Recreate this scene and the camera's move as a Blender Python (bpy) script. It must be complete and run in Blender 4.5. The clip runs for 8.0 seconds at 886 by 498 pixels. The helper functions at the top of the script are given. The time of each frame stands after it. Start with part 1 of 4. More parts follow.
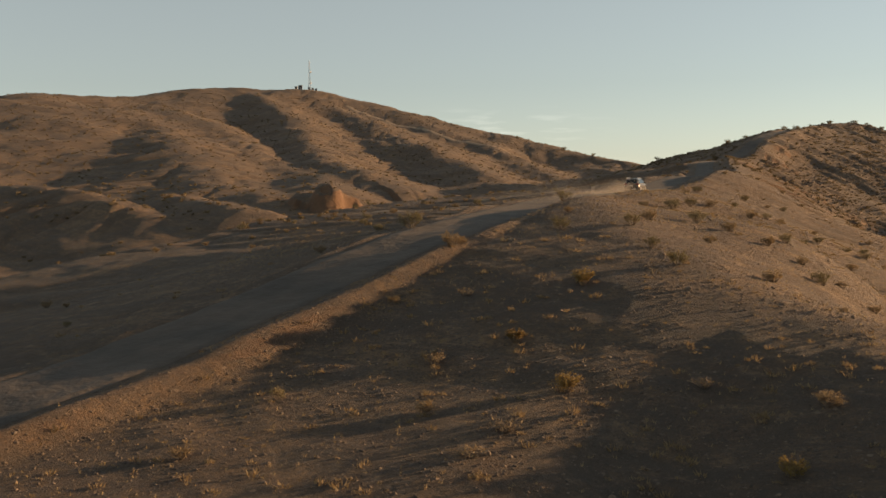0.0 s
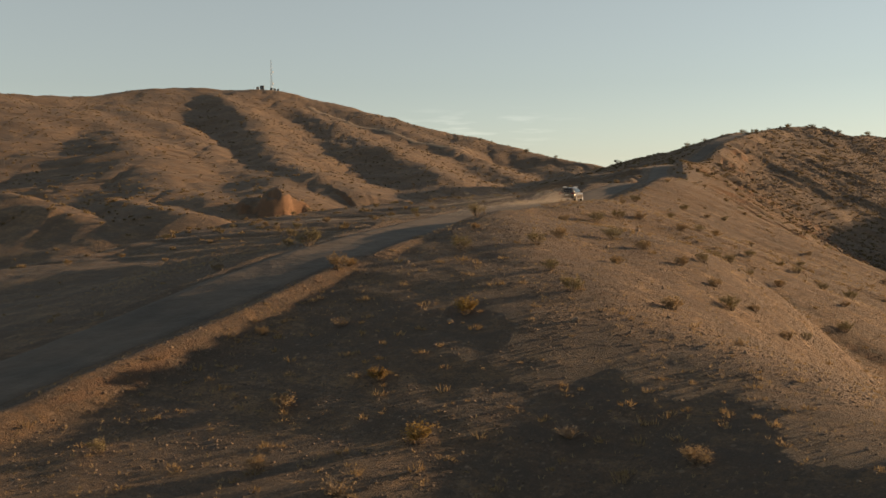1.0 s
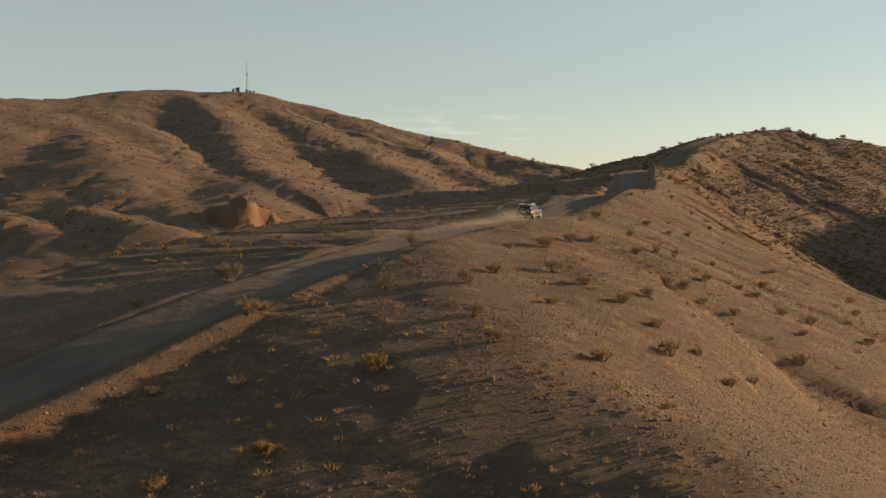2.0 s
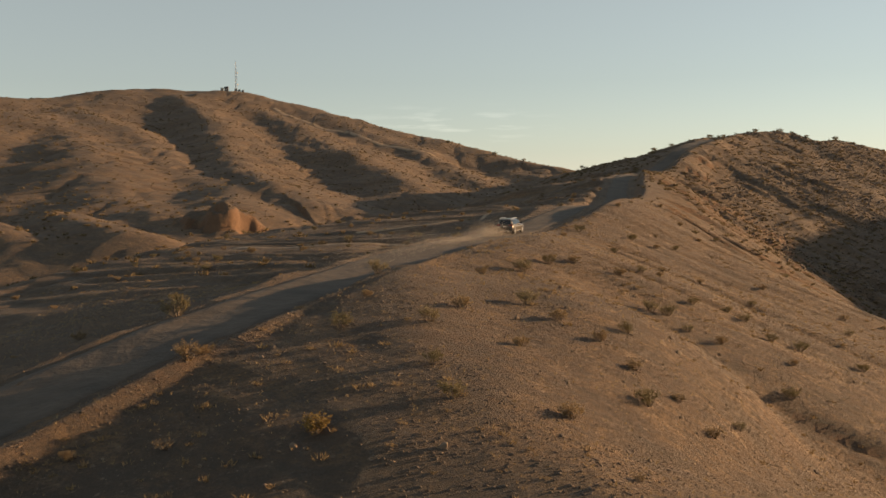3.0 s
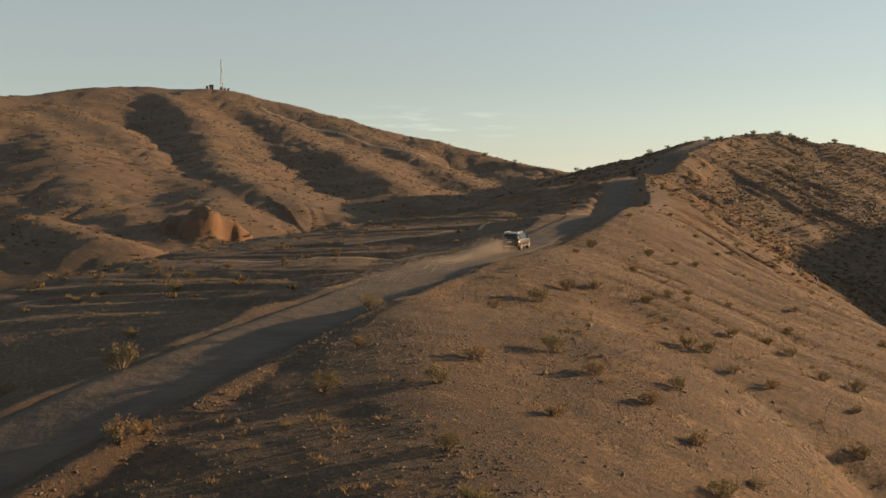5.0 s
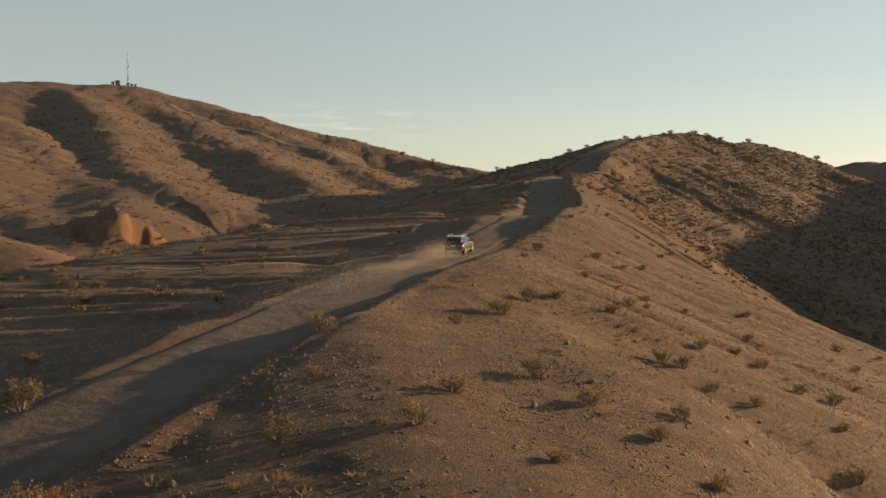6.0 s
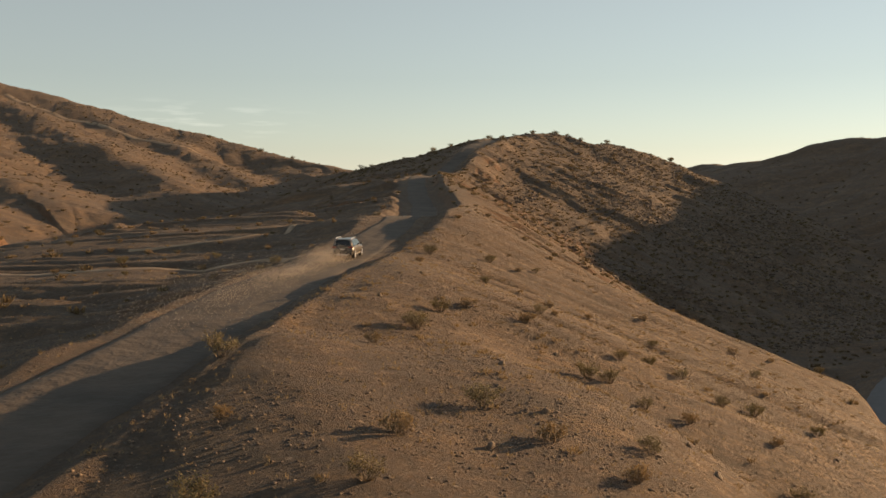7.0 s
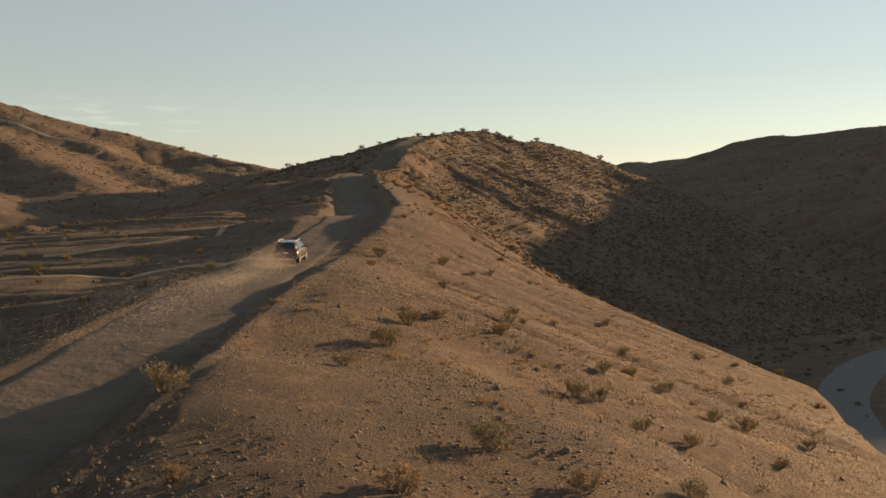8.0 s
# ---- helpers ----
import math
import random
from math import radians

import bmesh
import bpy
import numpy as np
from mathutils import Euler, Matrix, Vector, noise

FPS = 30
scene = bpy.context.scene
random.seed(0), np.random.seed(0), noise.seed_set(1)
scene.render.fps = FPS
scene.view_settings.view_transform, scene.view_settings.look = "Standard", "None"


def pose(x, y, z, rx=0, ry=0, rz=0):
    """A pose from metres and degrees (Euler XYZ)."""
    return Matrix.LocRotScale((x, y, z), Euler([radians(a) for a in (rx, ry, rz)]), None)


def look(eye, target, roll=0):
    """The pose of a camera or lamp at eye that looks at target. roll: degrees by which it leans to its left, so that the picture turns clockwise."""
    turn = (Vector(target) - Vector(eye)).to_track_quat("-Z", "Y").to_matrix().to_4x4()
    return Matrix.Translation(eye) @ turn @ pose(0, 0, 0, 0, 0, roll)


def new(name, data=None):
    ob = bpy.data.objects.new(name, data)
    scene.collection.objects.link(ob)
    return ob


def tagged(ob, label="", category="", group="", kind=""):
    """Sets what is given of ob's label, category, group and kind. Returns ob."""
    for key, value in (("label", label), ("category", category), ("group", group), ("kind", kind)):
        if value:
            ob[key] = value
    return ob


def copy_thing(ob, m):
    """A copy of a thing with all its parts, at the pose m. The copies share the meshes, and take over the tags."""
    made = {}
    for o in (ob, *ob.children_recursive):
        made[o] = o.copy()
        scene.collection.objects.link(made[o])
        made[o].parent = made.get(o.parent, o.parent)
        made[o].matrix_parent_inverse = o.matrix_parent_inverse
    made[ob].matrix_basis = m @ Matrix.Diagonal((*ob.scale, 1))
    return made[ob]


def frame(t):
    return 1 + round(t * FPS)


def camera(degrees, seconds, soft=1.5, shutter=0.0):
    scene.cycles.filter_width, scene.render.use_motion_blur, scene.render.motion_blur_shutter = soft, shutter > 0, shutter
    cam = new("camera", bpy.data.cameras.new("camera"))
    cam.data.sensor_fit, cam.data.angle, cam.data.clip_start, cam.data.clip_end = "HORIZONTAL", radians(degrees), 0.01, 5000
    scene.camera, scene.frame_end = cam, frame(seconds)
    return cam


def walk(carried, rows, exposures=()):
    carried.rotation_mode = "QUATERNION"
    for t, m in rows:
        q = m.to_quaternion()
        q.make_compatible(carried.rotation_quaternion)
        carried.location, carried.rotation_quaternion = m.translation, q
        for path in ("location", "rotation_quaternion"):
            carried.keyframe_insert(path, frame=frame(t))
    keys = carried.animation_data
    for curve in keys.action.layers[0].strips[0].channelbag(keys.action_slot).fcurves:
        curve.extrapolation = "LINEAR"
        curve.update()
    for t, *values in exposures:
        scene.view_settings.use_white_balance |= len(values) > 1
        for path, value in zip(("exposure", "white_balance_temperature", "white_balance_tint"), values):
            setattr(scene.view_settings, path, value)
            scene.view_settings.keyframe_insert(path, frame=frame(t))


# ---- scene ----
cam = camera(49.9, 8.0, soft=1.5)
PATH = [
    (0, (0.027, -1.573, 30.063), (0.025, 0.422, 29.925), -0.5),
    (0.5, (2.576, 0.574, 30.369), (2.605, 2.569, 30.232), -0.4),
    (1, (5.035, 2.406, 31.088), (5.095, 4.401, 30.95), -0.4),
    (1.5, (7.103, 4.264, 32.073), (7.185, 6.257, 31.935), -0.5),
    (3, (10.82, 10.969, 34.989), (10.93, 12.961, 34.844), -0.5),
    (3.5, (11.25, 13.402, 35.366), (11.366, 15.393, 35.22), -0.4),
    (4, (11.336, 16.389, 35.664), (11.456, 18.38, 35.518), -0.3),
    (5.5, (9.44, 25.981, 36.083), (9.613, 27.969, 35.936), -0.3),
    (6, (8.498, 29.877, 36.072), (8.814, 31.846, 35.923), -0.3),
    (6.5, (7.593, 33.42, 36.058), (8.059, 35.359, 35.908), -0.1),
    (7, (6.733, 37.136, 36.008), (7.343, 39.035, 35.856), 0.2),
    (7.5, (6.518, 40.553, 35.774), (7.221, 42.419, 35.622), 0.3),
    (8, (6.549, 44.468, 35.768), (7.309, 46.312, 35.614), 0.0),
]
walk(cam, [(t, look(eye, target, roll)) for t, eye, target, roll in PATH],
     [(0.0, 1.05, 6700, 11), (8.0, 1.05, 6700, 11)])

# ---- light: low evening sun ahead on the right, clear sky ----
SUN_BEARING, SUN_HEIGHT = 73.0, 9.0          # degrees clockwise from +y, degrees above the horizon
world = bpy.data.worlds.new("evening_sky")
scene.world = world
world.use_nodes = True
wn, wl = world.node_tree.nodes, world.node_tree.links
sky = wn.new("ShaderNodeTexSky")
sky.sky_type = "NISHITA"
sky.sun_disc = False
sky.sun_elevation = radians(SUN_HEIGHT)
sky.sun_rotation = radians(SUN_BEARING)
sky.altitude = 600
sky.air_density, sky.dust_density, sky.ozone_density = 1.0, 0.12, 1.7
haze = wn.new("ShaderNodeHueSaturation")
haze.inputs["Saturation"].default_value = 0.55
wl.new(sky.outputs[0], haze.inputs["Color"])
air = wn.new("ShaderNodeMix")
air.data_type, air.blend_type = "RGBA", "MULTIPLY"
air.inputs[0].default_value = 1.0
air.inputs[7].default_value = (0.99, 1.02, 0.99, 1)
veil_mix = wn.new("ShaderNodeMix")
veil_mix.data_type = "RGBA"
veil_mix.inputs[0].default_value = 0.32
veil_mix.inputs[7].default_value = (4.1, 4.3, 4.2, 1)
wl.new(haze.outputs[0], veil_mix.inputs[6])
wl.new(veil_mix.outputs[2], air.inputs[6])
# thin streaks of cirrus low over the saddle
wc = wn.new("ShaderNodeTexCoord")
stretch = wn.new("ShaderNodeMapping")
stretch.inputs["Scale"].default_value = (9, 9, 75)
stretch.inputs["Rotation"].default_value = (0, radians(-9), 0)
wl.new(wc.outputs["Generated"], stretch.inputs["Vector"])
wisps = wn.new("ShaderNodeTexNoise")
wisps.inputs["Scale"].default_value, wisps.inputs["Detail"].default_value = 2.2, 6
wl.new(stretch.outputs[0], wisps.inputs["Vector"])
thin = wn.new("ShaderNodeMapRange")
thin.inputs["From Min"].default_value, thin.inputs["From Max"].default_value = 0.52, 0.78
wl.new(wisps.outputs["Fac"], thin.inputs["Value"])
away = wn.new("ShaderNodeVectorMath")
away.operation = "DISTANCE"
squeeze = wn.new("ShaderNodeMapping")
squeeze.inputs["Scale"].default_value = (1, 1, 5)
wl.new(wc.outputs["Generated"], squeeze.inputs["Vector"])
wl.new(squeeze.outputs[0], away.inputs[0])
away.inputs[1].default_value = (0.06, 0.996, 5 * 0.056)
near_it = wn.new("ShaderNodeMapRange")
near_it.inputs["From Min"].default_value, near_it.inputs["From Max"].default_value = 0.13, 0.03
near_it.inputs["To Max"].default_value = 0.55
wl.new(away.outputs["Value"], near_it.inputs["Value"])
veil = wn.new("ShaderNodeMath")
veil.operation = "MULTIPLY"
wl.new(thin.outputs[0], veil.inputs[0])
wl.new(near_it.outputs[0], veil.inputs[1])
cloud = wn.new("ShaderNodeMix")
cloud.data_type, cloud.blend_type = "RGBA", "ADD"
wl.new(veil.outputs[0], cloud.inputs[0])
wl.new(air.outputs[2], cloud.inputs[6])
cloud.inputs[7].default_value = (2.6, 2.4, 2.1, 1)
wl.new(cloud.outputs[2], wn["Background"].inputs[0])
wn["Background"].inputs[1].default_value = 0.065
sun_data = bpy.data.lights.new("sun", "SUN")
sun_data.energy, sun_data.angle, sun_data.color = 5.0, radians(0.6), (1.0, 0.62, 0.31)
sun = new("sun", sun_data)
_b, _h = radians(SUN_BEARING), radians(SUN_HEIGHT)
sun.matrix_world = look((math.sin(_b) * math.cos(_h) * 300, math.cos(_b) * math.cos(_h) * 300, math.sin(_h) * 300), (0, 0, 0))


# ---- materials ----
class Mat:
    """A node material with short ways to add noise, ramps and mixes."""

    def __init__(self, name, rough=0.9, metal=0.0):
        self.m = bpy.data.materials.new(name)
        self.m.use_nodes = True
        self.n, self.l = self.m.node_tree.nodes, self.m.node_tree.links
        self.b = self.n["Principled BSDF"]
        self.b.inputs["Roughness"].default_value = rough
        self.b.inputs["Metallic"].default_value = metal
        self.co = self.n.new("ShaderNodeTexCoord").outputs["Object"]

    def noise(self, scale, detail=4, rough=0.55, distort=0.0):
        t = self.n.new("ShaderNodeTexNoise")
        t.inputs["Scale"].default_value, t.inputs["Detail"].default_value = scale, detail
        t.inputs["Roughness"].default_value, t.inputs["Distortion"].default_value = rough, distort
        self.l.new(self.co, t.inputs["Vector"])
        return t.outputs["Fac"]

    def cells(self, scale, feature="F1", out="Distance"):
        t = self.n.new("ShaderNodeTexVoronoi")
        t.feature = feature
        t.inputs["Scale"].default_value = scale
        self.l.new(self.co, t.inputs["Vector"])
        return t.outputs[out]

    def ramp(self, fac, *stops):
        r = self.n.new("ShaderNodeValToRGB")
        e = r.color_ramp.elements
        while len(e) < len(stops):
            e.new(0.5)
        for k, (p, c) in enumerate(stops):
            e[k].position = p
            e[k].color = (*c, 1) if isinstance(c, tuple) else (c, c, c, 1)
        self.l.new(fac, r.inputs[0])
        return r.outputs[0]

    def mix(self, fac, a, b, how="MIX"):
        x = self.n.new("ShaderNodeMix")
        x.data_type, x.blend_type = "RGBA", how
        for k, v in ((0, fac), (6, a), (7, b)):
            if isinstance(v, (int, float)):
                x.inputs[k].default_value = v
            elif isinstance(v, tuple):
                x.inputs[k].default_value = (*v, 1)
            else:
                self.l.new(v, x.inputs[k])
        return x.outputs[2]

    def random(self):
        return self.n.new("ShaderNodeObjectInfo").outputs["Random"]

    def island(self):
        return self.n.new("ShaderNodeNewGeometry").outputs["Random Per Island"]

    def colour(self, c):
        if isinstance(c, tuple):
            self.b.inputs["Base Color"].default_value = (*c, 1)
        else:
            self.l.new(c, self.b.inputs["Base Color"])
        return self

    def bump(self, *layers):
        last = None
        for h, strength, dist in layers:
            x = self.n.new("ShaderNodeBump")
            x.inputs["Strength"].default_value, x.inputs["Distance"].default_value = strength, dist
            self.l.new(h, x.inputs["Height"])
            if last:
                self.l.new(last, x.inputs["Normal"])
            last = x.outputs[0]
        self.l.new(last, self.b.inputs["Normal"])
        return self


def soil_material():
    m = Mat("desert_soil", 0.95)
    broad = m.ramp(m.noise(0.035, 5, 0.6), (0.35, (0.15, 0.097, 0.052)), (0.55, (0.215, 0.142, 0.077)), (0.72, (0.27, 0.182, 0.103)))
    patch = m.ramp(m.noise(0.22, 6, 0.62, 0.6), (0.42, 0.0), (0.62, 1.0))
    c = m.mix(patch, broad, (0.125, 0.083, 0.053))
    gravel = m.ramp(m.noise(1.5, 7, 0.85), (0.44, 0.0), (0.60, 0.9))
    c = m.mix(gravel, c, (0.074, 0.061, 0.051))
    scree = m.ramp(m.noise(0.13, 7, 0.78, 0.8), (0.5, 0.0), (0.58, 0.85))
    c = m.mix(scree, c, (0.095, 0.074, 0.056))
    sand = m.ramp(m.noise(0.7, 5, 0.7, 0.4), (0.56, 0.0), (0.72, 0.7))
    c = m.mix(sand, c, (0.33, 0.235, 0.15))
    wash = m.n.new("ShaderNodeMapping")
    wash.vector_type = "TEXTURE"
    wash.inputs["Rotation"].default_value = (0, 0, radians(-33))
    wash.inputs["Scale"].default_value = (12.0, 1.1, 3.0)
    m.l.new(m.co, wash.inputs["Vector"])
    streak = m.n.new("ShaderNodeTexNoise")
    streak.inputs["Scale"].default_value, streak.inputs["Detail"].default_value = 0.8, 7
    streak.inputs["Roughness"].default_value, streak.inputs["Distortion"].default_value = 0.72, 0.5
    m.l.new(wash.outputs[0], streak.inputs["Vector"])
    c = m.mix(m.ramp(streak.outputs["Fac"], (0.48, 0.0), (0.62, 0.7)), c, (0.082, 0.066, 0.053))
    c = m.mix(m.ramp(m.noise(7.0, 6, 0.9), (0.50, 0.0), (0.62, 0.8)), c, (0.062, 0.047, 0.036))
    c = m.mix(m.ramp(m.noise(11.0, 4, 0.9), (0.60, 0.0), (0.70, 0.7)), c, (0.30, 0.235, 0.17))
    for scale in (1.7, 3.6, 7.5):
        stone = m.ramp(m.cells(scale), (0.14, 1.0), (0.24, 0.0))
        pick = m.ramp(m.cells(scale, "F1", "Color"), (0.45, 0.0), (0.5, 1.0))
        tint = m.ramp(m.cells(scale, "F1", "Color"), (0.45, (0.055, 0.042, 0.034)), (0.7, (0.13, 0.095, 0.068)), (0.95, (0.28, 0.22, 0.165)))
        c = m.mix(m.mix(1.0, stone, pick, "MULTIPLY"), c, tint)
    up = m.n.new("ShaderNodeSeparateXYZ")
    m.l.new(m.n.new("ShaderNodeNewGeometry").outputs["True Normal"], up.inputs[0])
    c = m.mix(m.ramp(up.outputs[2], (0.60, 0.8), (0.76, 0.0)), c, m.mix(m.noise(0.9, 6, 0.75), (0.25, 0.14, 0.078), (0.10, 0.065, 0.042)))
    c = m.mix(1.0, c, (0.79, 0.735, 0.69), "MULTIPLY")
    m.colour(c)
    m.bump((m.noise(0.4, 6, 0.6), 0.6, 0.22), (m.noise(1.1, 6, 0.7, 0.4), 0.6, 0.10), (m.noise(3.2, 7, 0.9), 1.0, 0.2), (m.cells(5.0), -0.5, 0.06), (m.cells(11.0), -0.6, 0.04))
    return m.m


def road_material():
    m = Mat("packed_dirt", 0.93)
    c = m.ramp(m.noise(0.25, 5, 0.6), (0.35, (0.046, 0.037, 0.030)), (0.65, (0.084, 0.064, 0.049)))
    c = m.mix(m.ramp(m.noise(3.0, 5, 0.7), (0.5, 0.0), (0.75, 0.6)), c, (0.045, 0.039, 0.035))
    m.colour(c)
    m.bump((m.noise(0.8, 5, 0.6), 0.8, 0.2), (m.noise(7.0, 4, 0.7), 0.5, 0.03))
    return m.m


def sand_material():
    m = Mat("pale_sand", 0.95)
    c = m.ramp(m.noise(0.4, 5, 0.65), (0.35, (0.19, 0.135, 0.085)), (0.65, (0.29, 0.215, 0.145)))
    c = m.mix(m.ramp(m.noise(3.5, 5, 0.75), (0.5, 0.0), (0.7, 0.6)), c, (0.13, 0.10, 0.07))
    m.colour(c)
    m.bump((m.noise(1.2, 5, 0.65), 0.8, 0.15))
    return m.m


SOIL = soil_material()
DIRT = road_material()
SAND = sand_material()


def plain(name, c, rough=0.6, metal=0.0, spots=0.15, scale=8.0):
    m = Mat(name, rough, metal)
    dark = tuple(v * (1 - spots) for v in c)
    m.colour(m.mix(m.noise(scale, 4), c, dark))
    return m.m


# ---- shape of the land ----
def vnoise(x, y, seed=0):
    """Smooth value noise in -1..1 over arrays."""
    ix, iy = np.floor(x), np.floor(y)
    fx, fy = x - ix, y - iy
    fx, fy = fx * fx * fx * (fx * (fx * 6 - 15) + 10), fy * fy * fy * (fy * (fy * 6 - 15) + 10)
    ix, iy = ix.astype(np.int64), iy.astype(np.int64)

    def rnd(a, b):
        h = (a * 374761393 + b * 668265263 + seed * 974634779) & 0xFFFFFFFF
        h = ((h ^ (h >> 13)) * 1274126177) & 0xFFFFFFFF
        h = ((h ^ (h >> 16)) * 2246822519) & 0xFFFFFFFF
        return ((h ^ (h >> 15)) & 0xFFFFFF) / 8388607.5 - 1.0
    a = rnd(ix, iy) * (1 - fx) + rnd(ix + 1, iy) * fx
    b = rnd(ix, iy + 1) * (1 - fx) + rnd(ix + 1, iy + 1) * fx
    return a * (1 - fy) + b * fy


def fbm(x, y, octaves=4, seed=0, gain=0.5):
    total, amp = np.zeros_like(x), 1.0
    for k in range(octaves):
        c, s = math.cos(k * 1.1 + 0.4), math.sin(k * 1.1 + 0.4)
        total += amp * vnoise((c * x - s * y) * 2.03 ** k + 17 * k, (s * x + c * y) * 2.03 ** k - 9 * k, seed + k)
        amp *= gain
    return total


def smooth(e0, e1, v):
    t = np.clip((v - e0) / (e1 - e0), 0, 1)
    return t * t * (3 - 2 * t)


def spline(points, per=4):
    """A Catmull-Rom curve through points."""
    p = np.array([points[0]] + list(points) + [points[-1]], float)
    out = []
    for k in range(1, len(p) - 2):
        a, b, c, d = p[k - 1], p[k], p[k + 1], p[k + 2]
        for j in range(per):
            t = j / per
            out.append(0.5 * (2 * b + (c - a) * t + (2 * a - 5 * b + 4 * c - d) * t * t + (3 * b - a - 3 * c + d) * t ** 3))
    out.append(p[-2])
    return np.array(out)


def along(line, x, y):
    """Distance from a line (positive on its right), its height there, and the length along it; the last two blend between bends."""
    best, weight = np.full(x.shape, 1e18), np.zeros(x.shape)
    side, z, run = np.zeros(x.shape), np.zeros(x.shape), np.zeros(x.shape)
    mx, my = (x.min() + x.max()) / 2, (y.min() + y.max()) / 2
    reach = math.hypot(x.max() - mx, y.max() - my)
    a, v = line[:-1, :2], line[1:, :2] - line[:-1, :2]
    n = np.maximum(np.hypot(v[:, 0], v[:, 1]), 1e-9)
    t = np.clip(((mx - a[:, 0]) * v[:, 0] + (my - a[:, 1]) * v[:, 1]) / (n * n), 0, 1)
    gap = np.hypot(mx - a[:, 0] - t * v[:, 0], my - a[:, 1] - t * v[:, 1])
    total = np.concatenate([[0], np.cumsum(n)])
    for k in np.nonzero(gap - reach <= 2.3 * (gap.min() + reach) + 1)[0]:
        (ax, ay, az), bz, (dx, dy) = line[k], line[k + 1][2], v[k]
        t = np.clip(((x - ax) * dx + (y - ay) * dy) / (n[k] * n[k]), 0, 1)
        ex, ey = x - ax - t * dx, y - ay - t * dy
        d2 = ex * ex + ey * ey
        m = d2 < best
        best = np.where(m, d2, best)
        side = np.where(m, ex * dy - ey * dx, side)
        w = d2 * d2 + 0.5
        w = 1.0 / (w * w)
        weight += w
        z += w * (az + t * (bz - az))
        run += w * (total[k] + t * n[k])
    d = np.sqrt(best)
    return np.where(side >= 0, d, -d), z / weight, run / weight


# crest lines: (x, y, z) along the crest; slope on the left, on the right; roundness; gully depth and spacing
RIDGES = [
    # the near ridge, right of the road
    ([(52, -70, 11), (37, -12, 19), (25.1, 18, 21.6), (21.5, 35, 22.4), (18.1, 45, 23.6), (14, 53, 25.2), (12.6, 60, 26.4), (11.8, 70, 27.9), (12, 80, 28.8)], 0.26, 0.46, 4.5, 0.5, 7),
    ([(3, 56, 10), (8.5, 71, 23), (10.5, 83, 27.3), (22, 100, 29.0), (29.5, 125, 28.9), (39, 143, 31.2), (44.5, 156, 32.2), (56, 185, 31.8), (65, 212, 32.7), (85, 287, 37.8), (104, 322, 41.2), (125, 357, 48.5), (150, 395, 52)], 0.09, 0.39, 5, 2.1, 6.5),
    # bank between the road and the hollow
    ([(-50, -45, 16), (-33, 0, 18.2), (-15.5, 32, 19.9), (-5.5, 47.5, 22.3), (1.8, 60, 25.8), (5.0, 67, 26.4), (9, 78, 28.2)], 0.3, 0.06, 3, 0.2, 8),
    # hill with the skyline bushes
    ([(97, 530, 34), (99, 505, 37), (103, 453, 40), (127, 425, 47.2), (145, 411, 52.2), (158, 410, 55.0), (168, 412, 56.1), (179, 416, 55.4), (189, 409, 51.0), (203, 414, 50.6), (216, 410, 47.4), (228, 402, 42.8), (234, 381, 34), (239, 360, 27), (248, 341, 20), (262, 322, 12), (282, 298, 4)], 0.4, 0.5, 4, 1.2, 9),
    # hill with the mast, and its spurs
    ([(-357.3, 452.7, 62), (-235.2, 505.6, 77.1), (-239.6, 551, 83.4), (-210.4, 608.2, 86.1), (-178, 662.2, 95.4), (-156.4, 689.2, 99.3), (-98.1, 700, 99.8), (-54.9, 683.8, 89), (-13.8, 654.7, 75.5), (34.8, 622.3, 63.1), (74.7, 586.6, 49.7), (106, 548.8, 39.3)], 0.3, 0.24, 14, 0.6, 26),
    ([(-203, 577, 79.5), (-163, 503, 66.5), (-126, 429, 52.7), (-98, 367, 41.9), (-74, 315, 32.5), (-54, 273, 27.1)], 0.22, 0.18, 9, 1.8, 15),
    ([(-215, 608, 84.0), (-177, 575, 76.5), (-147, 537, 69.8), (-109, 474, 55.5), (-76, 406, 41.1), (-46, 343, 34.3), (-36, 305, 30.6), (-33, 280, 28.4), (-32, 262, 26)], 0.30, 0.19, 9, 0.9, 21),
    ([(-136, 679, 96.2), (-107, 606, 80.9), (-76, 502, 58.8), (-56, 420, 44.0), (-37, 363, 36.6), (-22, 321, 32.0)], 0.28, 0.40, 7, 0.8, 17),
    ([(-89, 681, 92.8), (-64, 634, 78.6), (-33, 560, 62.0), (-5, 477, 46.7), (10, 440, 38.5), (18, 400, 31)], 0.28, 0.22, 7, 0.9, 17),
    ([(-60, 679, 87.9), (-19, 631, 72.5), (17, 577, 56.3), (43, 519, 41.0), (56, 473, 32.0)], 0.28, 0.22, 8, 0.8, 17),
    # low spurs in the wash
    ([(-150, 262, 26), (-102, 237, 29), (-79, 225, 27.5), (-66, 216, 24)], 0.4, 0.4, 5, 1.5, 12),
    ([(-75, 262, 27), (-52, 224, 26.4), (-40, 215, 24), (-33, 211, 20.5)], 0.4, 0.42, 5, 1.0, 12),
    # far hills across the right-hand valley; south of y = 400 unseen, added to shade it
    ([(330, 800, 35), (379, 637, 42), (342, 493, 46.6), (372, 468, 56.5), (388, 450, 56.7), (392, 420, 60), (402, 372, 62), (410, 340, 66), (424, 290, 64), (440, 235, 56), (456, 180, 44), (485, 100, 34)], 0.3, 0.33, 12, 2.5, 30),
]
RIDGES = [(spline(p), *rest) for p, *rest in RIDGES]
